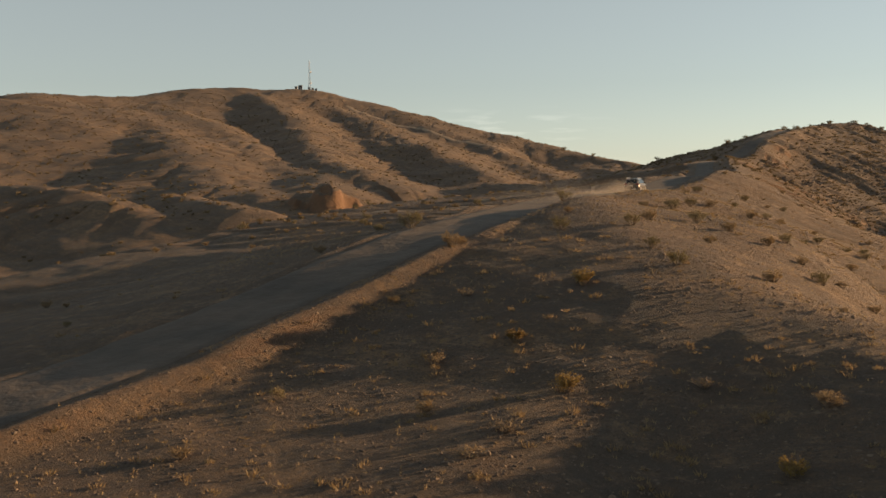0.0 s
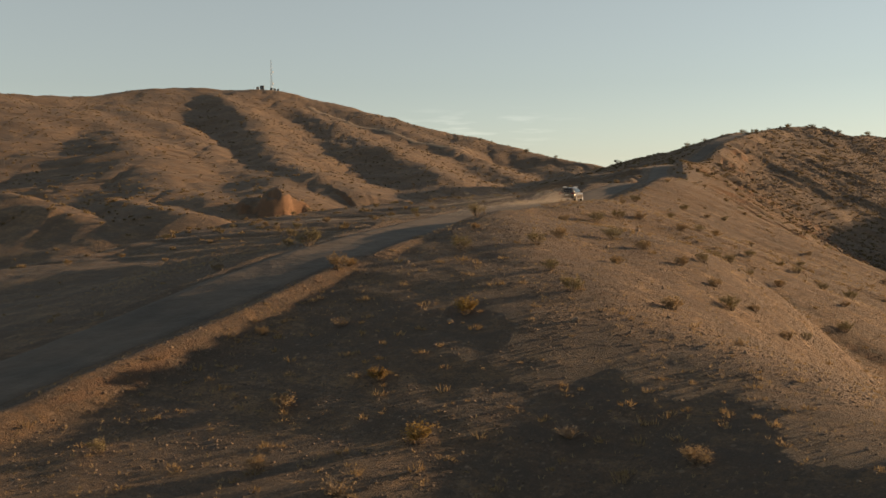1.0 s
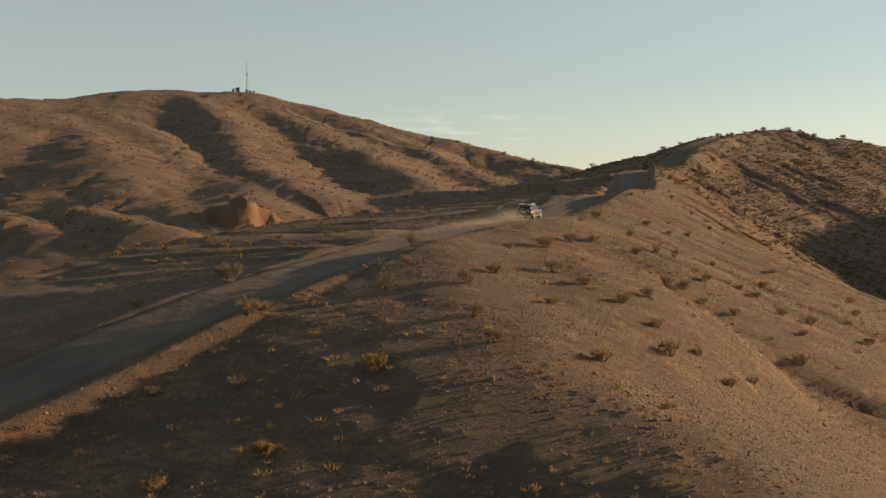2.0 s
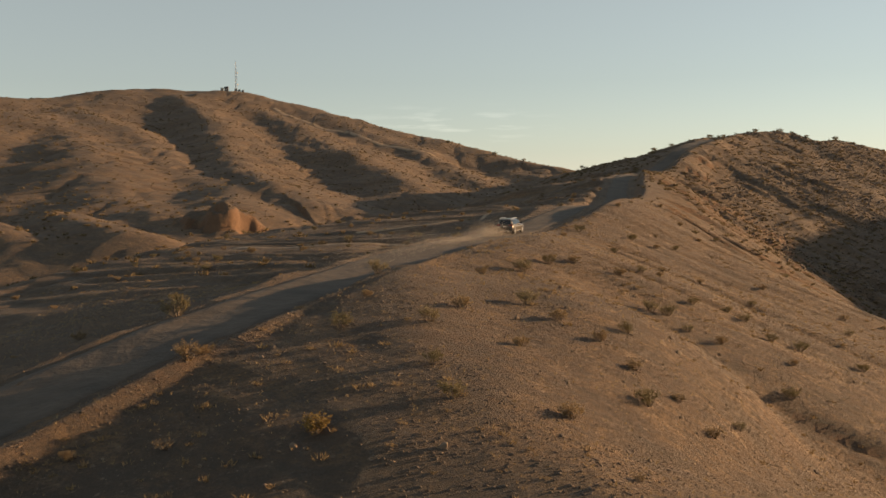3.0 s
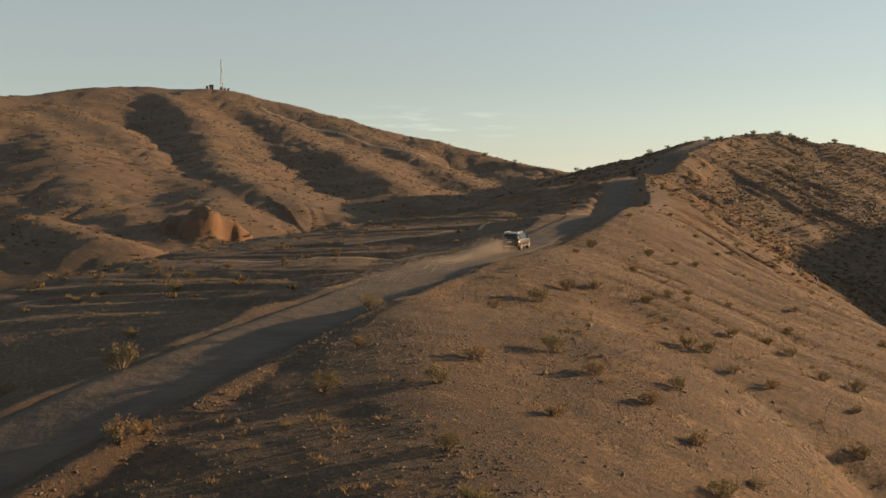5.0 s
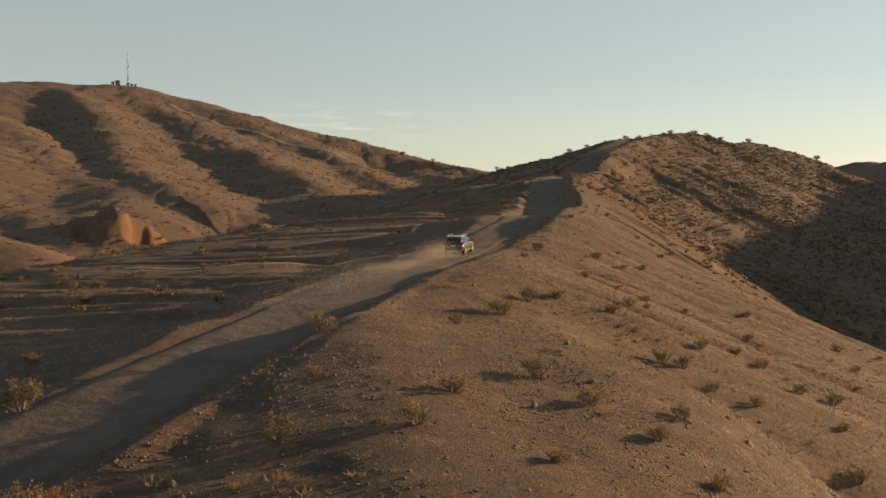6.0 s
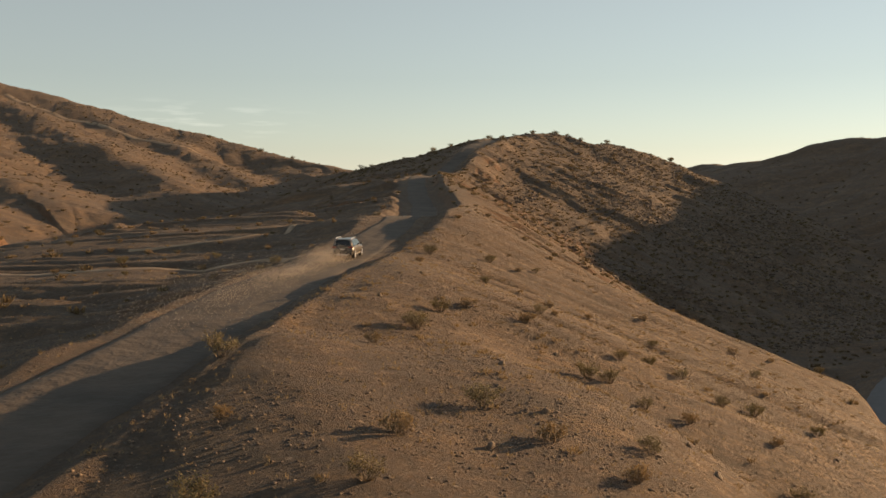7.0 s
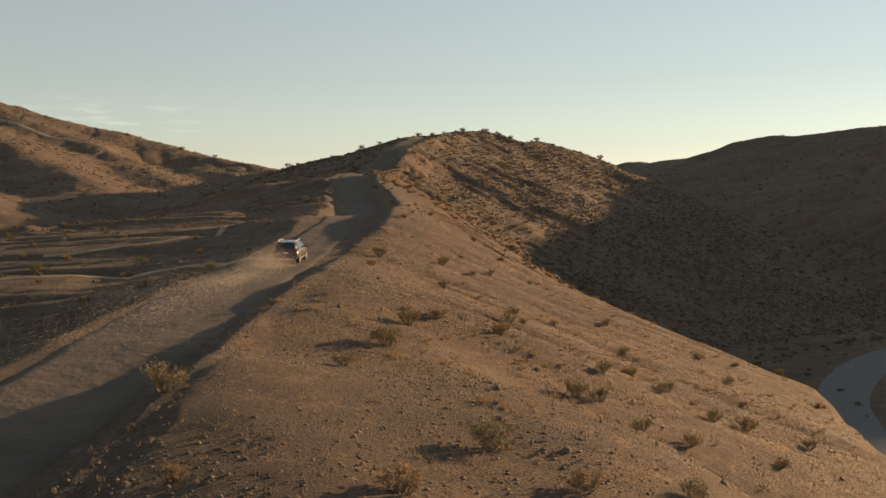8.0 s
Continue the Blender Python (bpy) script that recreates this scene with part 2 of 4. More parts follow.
# road: centre line
ROAD = spline([(-62, -40, 17.5), (-43, -3, 17.6), (-20.8, 35.8, 20.5), (-10.6, 51, 23.3), (-2.6, 63.5, 26.0), (4.8, 78, 27.4), (15.0, 101, 28.5), (26.5, 127, 28.7), (35.5, 146, 30.2), (40, 157, 30.8), (46, 172, 29.7), (53, 192, 29.4), (60, 216, 30.3), (66, 240, 32), (79, 284, 35.8), (91, 306, 36.2), (103, 327, 39.8), (117, 350, 45.8), (136, 380, 49.5), (150, 402, 51)], 5)
# paved road in the right-hand valley
VALLEY_ROAD = spline([(60, 60, -0.8), (92, 112, -0.4), (104, 135, 0.2), (122, 158, 1.2), (150, 174, 2.5), (190, 180, 3.5), (260, 172, 4), (330, 190, 4)], 6)
# flat-topped banks of the wash with a broken face towards the south
BANKS = [(spline([(-54, 258, 12), (-47, 253, 24), (-41, 249, 27.6), (-33, 247, 29.4), (-26, 249, 28.6), (-20, 253, 25), (-10, 262, 14)]), 5.2),
         (spline([(-22, 234, 14), (-14, 226, 23), (-4, 218, 25.8), (8, 213, 27.0), (20, 204, 27.4), (27, 196, 27.0), (36, 186, 20)]), 2.6)]


def land(x, y):
    """Height of the ground at flat arrays x, y."""
    order = np.lexsort((y, np.floor(x / 45)))
    z = np.empty(len(x))
    for k in range(0, len(x), 3500):
        pick = order[k:k + 3500]
        z[pick] = land_block(x[pick], y[pick])
    return z


def land_block(x, y):
    wx, wy = x + 2.5 * fbm(x / 50, y / 50, 3, 51), y + 2.5 * fbm(x / 50, y / 50, 3, 71)
    near = smooth(60, 240, np.hypot(x - 12, y - 60))
    px, py = x + (wx - x) * near, y + (wy - y) * near
    spine = along(RIDGES[1][0], x, y)[0]
    base = np.where(spine < 0, 14.0 + 0.012 * np.clip(y - 200, 0, 500), 0.5 + 0.01 * np.clip(x - 150, 0, 400))
    k = 0.45 + 0.5 * near
    base = base + 1.2 * fbm(x / 45, y / 45, 3, 5)
    top = base.copy()
    for n, (line, left, right, rnd, gully, gap) in enumerate(RIDGES):
        d, z, s = along(line, px, py)
        a = np.sqrt(d * d + rnd * rnd) - rnd
        if n == 0:
            left = 0.26 - 0.08 * smooth(34, 54, y)
        if n == 1:
            right = right + 0.20 * smooth(118, 158, y) - 0.10 * smooth(215, 300, y)
        h = z - a * np.where(d < 0, left, right)
        if n < 2:
            h = h - 0.0018 * np.clip(d - 24, 0, 40) ** 2
        if n == 1:
            shelf = z - 0.15 * np.clip(a, 0, 16) - 0.06 * np.clip(a - 16, 0, 40) - 0.24 * np.clip(a - 56, 0, 200)
            far_side = smooth(215, 275, y)
            h = np.where(d < 0, shelf * (1 - far_side) + (z - 0.24 * a) * far_side, h)
        if n < 2:
            trench = np.abs(vnoise(s / 15 + 0.35 * vnoise(x / 13, y / 13, 44 + n), d / 90, 47 + n))
            h = h - 0.32 * np.clip(1 - trench * 9, 0, 1) * smooth(7, 18, d) * (1 - smooth(150, 175, y))
        if n == 2:
            h = h - 0.03 * np.clip(d - 13, 0, 60) ** 2
        u = (s + 0.10 * np.abs(d) * vnoise(s / 60, d / 60, 9)) / gap
        cut = 1 - np.abs(vnoise(u, d / (6 * gap) + 3 * n, 31 + n)) * 1.9
        deep = np.where(y < 230, gully * (0.4 + 0.6 * smooth(165, 230, y)), gully)
        h = h - deep * np.clip(cut, -0.4, 1) ** 2 * smooth(rnd * 0.4, rnd * 2.2, np.abs(d)) * 0.9
        rill = 1 - np.abs(vnoise(u * 2.7 + 0.25 * vnoise(x / 6, y / 6, 8), d / (5 * gap), 131 + n)) * 2
        h = h - 0.28 * deep * np.clip(rill, 0, 1) ** 2 * smooth(rnd * 0.5, rnd * 2.5, np.abs(d))
        if n == 1:
            fine = 1 - np.abs(vnoise(s / 3.2 + 0.5 * vnoise(x / 9, y / 9, 18), d / 40, 231 + n)) * 2
            h = h - np.where(d > 0, smooth(135, 175, y), 0.3 * smooth(225, 270, y)) * np.clip(fine, -0.3, 1) * smooth(2, 9, np.abs(d))
            spine_d = d
        if n == 3:
            # the long ribbed face under the crest, dipping south-south-east
            dip, strike = 0.454 * x - 0.891 * y, 0.891 * x + 0.454 * y
            wob = 3.0 * vnoise(x / 27, y / 27, 18) + 1.0 * vnoise(x / 9, y / 9, 28)
            rib = 1 - np.abs(vnoise((strike + wob) / 5.2, dip / 38, 331)) * 2
            rib2 = 1 - np.abs(vnoise((strike + wob) / 3.6, dip / 22, 332)) * 2
            face = 27.1 - 0.155 * (x - 130) + 0.306 * (y - 300) - 0.55 * np.clip(-spine_d, 0, None) - 0.6 * np.clip(-d, 0, None)
            face = face - (0.8 * np.clip(rib, -0.6, 1) * (0.75 + 0.5 * vnoise(x / 31, y / 31, 39)) + 0.6 * np.clip(rib2, -0.4, 1) * (0.6 + 0.6 * vnoise(x / 14, y / 14, 38))) * smooth(3, 16, d) * smooth(2, 14, spine_d)
            h = np.maximum(h, face)
        hi = np.maximum(top, h)
        top = hi + k * np.log1p(np.exp(-np.abs(top - h) / k))
    for line, drop in BANKS:
        d, z, s = along(line, x, y)
        e = d + 3.2 * fbm(x / 17, y / 17, 4, 12, 0.6)
        z = z + 1.6 * vnoise(s / 7, z * 0, 19) + 0.8 * fbm(x / 6, y / 6, 3, 29)
        face = z - drop * smooth(-0.8, 1.6 + drop * 0.42, e + 2.2 * np.abs(vnoise(s / 5.3, d / 9, 23)) * 2 - 2.2 + 0.8 * vnoise(s / 2.3, d / 3, 24)) - 0.25 * np.clip(e, 0, None) + 0.05 * np.clip(e, None, 0) - 0.06 * np.clip(-e - 12, 0, None)
        face = face - 0.9 * np.abs(vnoise(s / 2.2 + 0.5 * vnoise(x / 4, y / 4, 33), d / 6, 34)) * smooth(-1.0, 1.0, e) * smooth(7, 3, e)
        top = np.where((np.abs(d) < 60) & (spine < 0), np.maximum(top, np.where(e < 30, face, -50)), top)
    d, z, s = along(ROAD, x, y)
    calm = 0.25 + 0.75 * smooth(5, 16, np.abs(d))
    rough = 0.13 * calm * fbm(x / 16, y / 16, 3, 21) + 0.055 * fbm(x / 2.6, y / 2.6, 3, 41, 0.6)
    top = top + rough + near * (1.3 * fbm(x / 38, y / 38, 4, 61) - 0.9 * (1 - np.abs(vnoise(x / 21 + 0.4 * vnoise(x / 9, y / 9, 2), y / 30, 66))) ** 4)
    creek = 1 - np.abs(vnoise(x / 13 + 0.7 * vnoise(x / 17, y / 17, 81), y / 24 + 0.5 * vnoise(x / 20, y / 20, 82), 83)) * 2.2
    top = top - 0.35 * np.clip(creek, 0, 1) ** 2 * smooth(200, 260, y) * smooth(-20, -60, spine)
    # roads are cut in
    z = z + 0.05 * vnoise(x / 3, y / 3, 3)
    rut = np.exp(-((d - 1.3) / 0.35) ** 2) + np.exp(-((d + 0.4) / 0.35) ** 2)
    windrow = np.exp(-((d + 2.2) / 0.4) ** 2) * (0.5 + 0.5 * vnoise(s / 5, d * 0, 16))
    z = z - 0.05 * rut + 0.16 * windrow * smooth(48, 56, y) * smooth(112, 100, y)
    lip = np.exp(-((d - 4.6) / 0.7) ** 2) * (0.42 + 0.2 * vnoise(s / 4, d * 0, 14)) + np.exp(-((d + 4.4) / 0.8) ** 2) * (0.16 + 0.16 * vnoise(s / 5, d * 0, 15))
    m = np.where(d > 0, smooth(6.3, 3.6, d), smooth(-6.2, -3.5, d))
    top = top * (1 - m) + z * m + lip * (1 - 0.7 * smooth(100, 125, y))
    d2, z2, s2 = along(VALLEY_ROAD, x, y)
    m2 = smooth(14, 5, np.abs(d2))
    top = top * (1 - m2) + z2 * m2
    # far plain
    r = np.hypot(x, y - 200)
    return top * (1 - smooth(900, 1600, r)) + 6 * smooth(900, 1600, r)


def axis(stops, step):
    """Grid lines: even between the two middle stops (lo, hi), then wider and wider by the growth given with each further stop."""
    (lo, hi), down, up = stops
    mid = list(np.arange(lo, hi, step))

    def run(start, sign, stages):
        out, v, s = [], start, step
        for end, grow in stages:
            while v * sign < end * sign:
                s *= 1 + grow
                v += sign * s
                out.append(v)
        return out
    return np.array(run(lo, -1, down)[::-1] + mid + run(mid[-1], 1, up))


def sheet(name, gx, gy, material):
    x, y = np.meshgrid(gx, gy)
    z = land(x.ravel(), y.ravel())
    HEIGHTS.append(z.reshape(x.shape))
    co = np.stack([x.ravel(), y.ravel(), z], 1)
    nx, ny = len(gx), len(gy)
    i = np.arange((nx - 1) * (ny - 1))
    r, c = i // (nx - 1), i % (nx - 1)
    a = r * nx + c
    faces = np.stack([a, a + 1, a + nx + 1, a + nx], 1)
    me = bpy.data.meshes.new(name)
    me.vertices.add(len(co))
    me.vertices.foreach_set("co", co.ravel())
    me.loops.add(faces.size)
    me.loops.foreach_set("vertex_index", faces.ravel())
    me.polygons.add(len(faces))
    me.polygons.foreach_set("loop_start", np.arange(0, faces.size, 4))
    me.update(calc_edges=True)
    me.polygons.foreach_set("use_smooth", np.ones(len(faces), bool))
    me.materials.append(material)
    return new(name, me)


HEIGHTS = []
GX = axis([(-45, 85), [(-330, 0.0125), (-4000, 0.12)], [(300, 0.0095), (470, 0.02), (4000, 0.12)]], 0.46)
GY = axis([(12, 165), [(-60, 0.02), (-1500, 0.12)], [(440, 0.0065), (730, 0.009), (4500, 0.08)]], 0.46)
ground = tagged(sheet("ground", GX, GY, SOIL), "dry brown desert soil with gravel and eroded gullies", "ground", kind="structure")


def lay(x, y):
    """Height of the ground sheet under flat arrays x, y."""
    z = HEIGHTS[0]
    i, j = np.clip(np.searchsorted(GX, x) - 1, 0, len(GX) - 2), np.clip(np.searchsorted(GY, y) - 1, 0, len(GY) - 2)
    u, v = (x - GX[i]) / (GX[i + 1] - GX[i]), (y - GY[j]) / (GY[j + 1] - GY[j])
    return (z[j, i] * (1 - u) + z[j, i + 1] * u) * (1 - v) + (z[j + 1, i] * (1 - u) + z[j + 1, i + 1] * u) * v


def height(x, y):
    return float(lay(np.array([float(x)]), np.array([float(y)]))[0])


def ribbon(name, line, half, lift, material, across=9, step=1.0):
    """A strip of road that follows the land."""
    pts = []
    for a, b in zip(line[:-1], line[1:]):
        n = max(1, int(math.hypot(b[0] - a[0], b[1] - a[1]) / step))
        pts += [a + (b - a) * j / n for j in range(n)]
    pts = np.array(pts)
    t = np.gradient(pts[:, :2], axis=0)
    t /= np.linalg.norm(t, axis=1)[:, None]
    right = np.stack([t[:, 1], -t[:, 0]], 1)
    verts, faces = [], []
    for j in range(len(pts)):
        wob = 0.35 * noise.noise((pts[j][0] * 0.15, pts[j][1] * 0.15, 0.3)) - 0.25 * half * min(1, max(0, (pts[j][1] - 110) / 40)) * (1 if name == "road" else 0)
        for k in range(across):
            o = (k / (across - 1) * 2 - 1) * (half + wob)
            p = pts[j][:2] + right[j] * o
            verts.append((p[0], p[1]))
    v = np.array(verts)
    z = lay(v[:, 0], v[:, 1]) + lift
    edge = np.tile(np.array([1.0] + [0.0] * (across - 2) + [1.0]), len(pts))
    z = z - edge * (lift + 0.12)
    for j in range(len(pts) - 1):
        for k in range(across - 1):
            a = j * across + k
            faces.append((a, a + 1, a + across + 1, a + across))
    me = bpy.data.meshes.new(name)
    me.from_pydata([(*p, h) for p, h in zip(v.tolist(), z.tolist())], [], faces)
    me.polygons.foreach_set("use_smooth", np.ones(len(faces), bool))
    me.materials.append(material)
    return new(name, me)


tagged(ribbon("road", ROAD[4:], 3.3, 0.05, DIRT, 15), "graded dirt road with wheel tracks along the ridge", "road", kind="structure")
HILL_TRACK = spline([(-65.7, 660.1, 0), (-33.3, 618, 0), (-14.9, 603.9, 0), (2.4, 581.2, 0), (21.8, 566.1, 0), (41.2, 553.2, 0), (57.4, 538, 0)], 5)
tagged(ribbon("track_hill", HILL_TRACK, 2.2, 0.15, SAND, 5, 3.0), "pale jeep trail running down the far hillside", "track", kind="structure")
TRACK = spline([(24.5, 122, 0), (20.5, 129, 0), (15, 134, 0), (9.6, 136, 0), (4.4, 136.8, 0), (-1.8, 139.8, 0), (-12, 146, 0)], 6)
tagged(ribbon("track", TRACK, 0.9, 0.05, SAND, 5), "faint pale wheel track branching off the dirt road", "track", kind="structure")
TRAIL = spline([(27, 166, 0), (24.5, 159, 0), (20, 154.5, 0), (15.6, 153, 0), (11, 153.2, 0), (5, 155, 0)], 6)
tagged(ribbon("track_low", TRAIL, 0.6, 0.05, SAND, 5), "narrow pale trail on the slope below the road", "track", kind="structure")
ASPHALT = plain("old_asphalt", (0.115, 0.115, 0.12), 0.85, 0, 0.35, 0.8)
tagged(ribbon("road_valley", VALLEY_ROAD, 4.6, 0.12, ASPHALT, step=2.0), "grey paved road bending along the valley floor", "road", kind="structure")

# ---- helpers for things ----
rng = np.random.default_rng(11)


def part(name, bm, material, parent=None, label="", smooth_faces=False):
    """Links a bmesh as one mesh object under a thing or a part."""
    me = bpy.data.meshes.new(name)
    bm.to_mesh(me)
    bm.free()
    if smooth_faces:
        me.polygons.foreach_set("use_smooth", np.ones(len(me.polygons), bool))
    me.materials.append(material)
    ob = new(name, me)
    if parent:
        ob.parent = parent
    if label:
        ob["label"] = label
    return ob


def box(bm, x0, x1, y0, y1, z0, z1, bevel=0.0):
    r = bmesh.ops.create_cube(bm, size=1, matrix=Matrix.Translation(((x0 + x1) / 2, (y0 + y1) / 2, (z0 + z1) / 2)) @ Matrix.Diagonal((x1 - x0, y1 - y0, z1 - z0, 1)))
    if bevel:
        edges = list({e for v in r["verts"] for e in v.link_edges})
        bmesh.ops.bevel(bm, geom=edges, offset=bevel, segments=2, affect="EDGES")
    return bm


def rod(bm, a, b, r0, r1, sides=6):
    a, b = Vector(a), Vector(b)
    d = b - a
    m = Matrix.Translation((a + b) / 2) @ d.to_track_quat("Z", "Y").to_matrix().to_4x4()
    bmesh.ops.create_cone(bm, cap_ends=True, segments=sides, radius1=r0, radius2=r1, depth=d.length, matrix=m)
    return bm


def stuff(name, templates, pos, size, material, label, category, squash=(0.8, 1.2)):
    """Many small copies of a few templates (verts, triangles) as one mesh."""
    V, F, base = [], [], 0
    for n, (tv, tf) in enumerate(templates):
        pick = np.arange(n, len(pos), len(templates))
        a = rng.uniform(0, 2 * np.pi, len(pick))
        sc = size[pick][:, None] * np.stack([rng.uniform(*squash, len(pick)), rng.uniform(*squash, len(pick)), rng.uniform(*squash, len(pick))], 1)
        v = tv[None] * sc[:, None, :]
        c, q = np.cos(a)[:, None], np.sin(a)[:, None]
        v = np.stack([v[..., 0] * c - v[..., 1] * q, v[..., 0] * q + v[..., 1] * c, v[..., 2]], 2) + pos[pick][:, None, :]
        V.append(v.reshape(-1, 3))
        F.append((tf[None] + (np.arange(len(pick)) * len(tv))[:, None, None] + base).reshape(-1, 3))
        base += len(pick) * len(tv)
    V, F = np.concatenate(V), np.concatenate(F)
    me = bpy.data.meshes.new(name)
    me.vertices.add(len(V))
    me.vertices.foreach_set("co", V.ravel())
    me.loops.add(F.size)
    me.loops.foreach_set("vertex_index", F.ravel())
    me.polygons.add(len(F))
    me.polygons.foreach_set("loop_start", np.arange(0, F.size, 3))
    me.update(calc_edges=True)
    me.materials.append(material)
    return tagged(new(name, me), label, category, kind="stuff")


def off_road(x, y, gap=4.0):
    return np.abs(along(ROAD, x, y)[0]) > gap


# ---- plants ----
def leaf_material(name, c1, c2, rough=0.8, through_light=0.35):
    m = Mat(name, rough)
    c = m.mix(m.island(), c1, c2)
    c = m.mix(m.ramp(m.random(), (0.0, 0.0), (1.0, 0.6)), c, tuple(0.5 * (a + b) * 0.75 for a, b in zip(c1, c2)))
    m.colour(c)
    if through_light:
        t = m.n.new("ShaderNodeBsdfTranslucent")
        m.l.new(c, t.inputs[0])
        x = m.n.new("ShaderNodeMixShader")
        x.inputs[0].default_value = through_light
        m.l.new(m.b.outputs[0], x.inputs[1])
        m.l.new(t.outputs[0], x.inputs[2])
        m.l.new(x.outputs[0], m.n["Material Output"].inputs[0])
    return m.m


TWIG = leaf_material("grey_twig", (0.13, 0.10, 0.07), (0.21, 0.165, 0.12), 0.9, 0.0)
LEAF_OLIVE = leaf_material("olive_leaf", (0.12, 0.10, 0.045), (0.20, 0.16, 0.08))
LEAF_YELLOW = leaf_material("yellow_leaf", (0.19, 0.12, 0.03), (0.27, 0.18, 0.05))
LEAF_DRY = leaf_material("dry_leaf", (0.19, 0.13, 0.065), (0.28, 0.20, 0.105))
LEAF_FAR = leaf_material("brush_leaf", (0.11, 0.08, 0.04), (0.19, 0.14, 0.075), 0.85, 0.25)
STRAW = leaf_material("straw", (0.26, 0.18, 0.085), (0.34, 0.25, 0.13))


def shrub(label, leaf, stems, leaves, tall, wide, seed, leaf_size=0.06):
    """A desert shrub: bent tapering stems from one root and small leaves on their outer halves."""
    r = random.Random(seed)
    root = tagged(new("shrub"), label, "shrub", "desert shrubs")
    bs, tips = bmesh.new(), []
    for k in range(stems):
        a = r.uniform(0, 2 * math.pi)
        out = wide * math.sqrt(r.uniform(0.04, 1.0))
        top = tall * r.uniform(0.55, 1.0) * (1.05 - 0.35 * out / wide)
        p0 = Vector((0.08 * math.cos(a), 0.08 * math.sin(a), -0.06))
        p3 = Vector((out * math.cos(a), out * math.sin(a), top))
        p1 = p0.lerp(p3, 0.35) + Vector((r.uniform(-0.06, 0.06), r.uniform(-0.06, 0.06), 0.05))
        p2 = p0.lerp(p3, 0.7) + Vector((r.uniform(-0.08, 0.08), r.uniform(-0.08, 0.08), 0.04))
        pts = [p0, p1, p2, p3]
        for j in range(3):
            rod(bs, pts[j], pts[j + 1], 0.012 - 0.003 * j, 0.009 - 0.003 * j, 3)
        for j in range(2):
            q = p1.lerp(p3, r.uniform(0.2, 0.8))
            e = q + Vector((r.uniform(-1, 1), r.uniform(-1, 1), r.uniform(0.2, 1.0))) * 0.22 * tall
            rod(bs, q, e, 0.007, 0.003, 3)
            tips.append((q, e))
        tips.append((p2, p3))
        tips.append((p1, p2))
    part("branchwork", bs, TWIG, root)
    if leaves:
        bl = bmesh.new()
        for k in range(leaves):
            q, e = r.choice(tips)
            p = q.lerp(e, r.uniform(0.1, 1.1)) + Vector((r.gauss(0, 0.05), r.gauss(0, 0.05), r.gauss(0, 0.05))) * tall
            u = Vector((r.gauss(0, 1), r.gauss(0, 1), r.gauss(0, 1))).normalized()
            w = u.orthogonal().normalized()
            n = leaf_size * r.uniform(0.6, 1.4)
            vs = [bl.verts.new(p + o) for o in (-u * n, w * n * 0.45, u * n, -w * n * 0.45)]
            bl.faces.new(vs)
        part("foliage", bl, leaf, root)
    return root


def sink(ob, x, y, turn, size):
    ob.matrix_basis = Matrix.Translation((x, y, height(x, y) - 0.03)) @ Matrix.Rotation(turn, 4, "Z") @ Matrix.Diagonal((size, size, size, 1))


CREOSOTE = [shrub("olive green creosote shrub with thin grey stems on gravel", LEAF_OLIVE, 30, 900, 1.05, 0.72, 3 + k, 0.042) for k in range(3)]
DRY = [shrub("dry brown desert shrub with bare twigs on stony soil", LEAF_DRY, 34, 700, 0.75, 0.62, 13 + k, 0.04) for k in range(3)]
YELLOW = [shrub("yellow flowering desert shrub growing in shaded gravel", LEAF_YELLOW, 36, 1300, 0.85, 0.6, 23 + k, 0.042) for k in range(2)]
BARE = [shrub("pale dead shrub with tangled bare stems on gravel", LEAF_DRY, 44, 60, 0.5, 0.6, 33 + k, 0.05) for k in range(2)]

AT_YELLOW = [(5.1, 37.7), (3.4, 43.5), (7.6, 50.3), (11.4, 29.1)]
AT_OLIVE = [(8.0, 63.6), (23.8, 57.9), (37.7, 94.2), (32.2, 88.1), (24.6, 93.4), (40.8, 127.8), (35.1, 101.9), (13.0, 64.0), (40.0, 78.1), (-10.6, 129.7), (12.8, 57.1), (-5.9, 85.8), (9.9, 77.2), (25.5, 69.0), (49.0, 109.3), (43.8, 91.3), (42.6, 94.4), (-10.3, 121.1), (33.7, 125.3), (35.5, 114.4), (21.6, 88.2), (33.7, 88.1), (34.4, 85.0), (46.5, 91.5), (52.7, 92.5), (59.8, 109.5), (19.6, 72.1), (47.2, 130.6)]
AT_DRY = [(-0.8, 36.4), (14.5, 33.8), (-2.8, 50.7), (1.1, 60.1), (26.2, 60.8), (21.1, 68.5), (27.3, 95.7), (17.9, 62.1), (15.1, 68.0), (17.7, 82.4), (27.4, 58.5), (44.6, 112.9), (-9.9, 74.9), (18.9, 52.7), (36.8, 84.2), (23.0, 65.8), (31.5, 96.1), (55.0, 121.4), (24.3, 62.7), (-7.2, 134.8), (9.3, 69.6), (30.4, 117.6), (-20.2, 120.4), (39.5, 109.9), (63.7, 118.7), (42.6, 84.0), (43.8, 127.1)]
AT_BARE = [(10.8, 37.5), (1.0, 32.0), (2.4, 34.1), (4.4, 26.6), (1.3, 50.6)]
taken = []
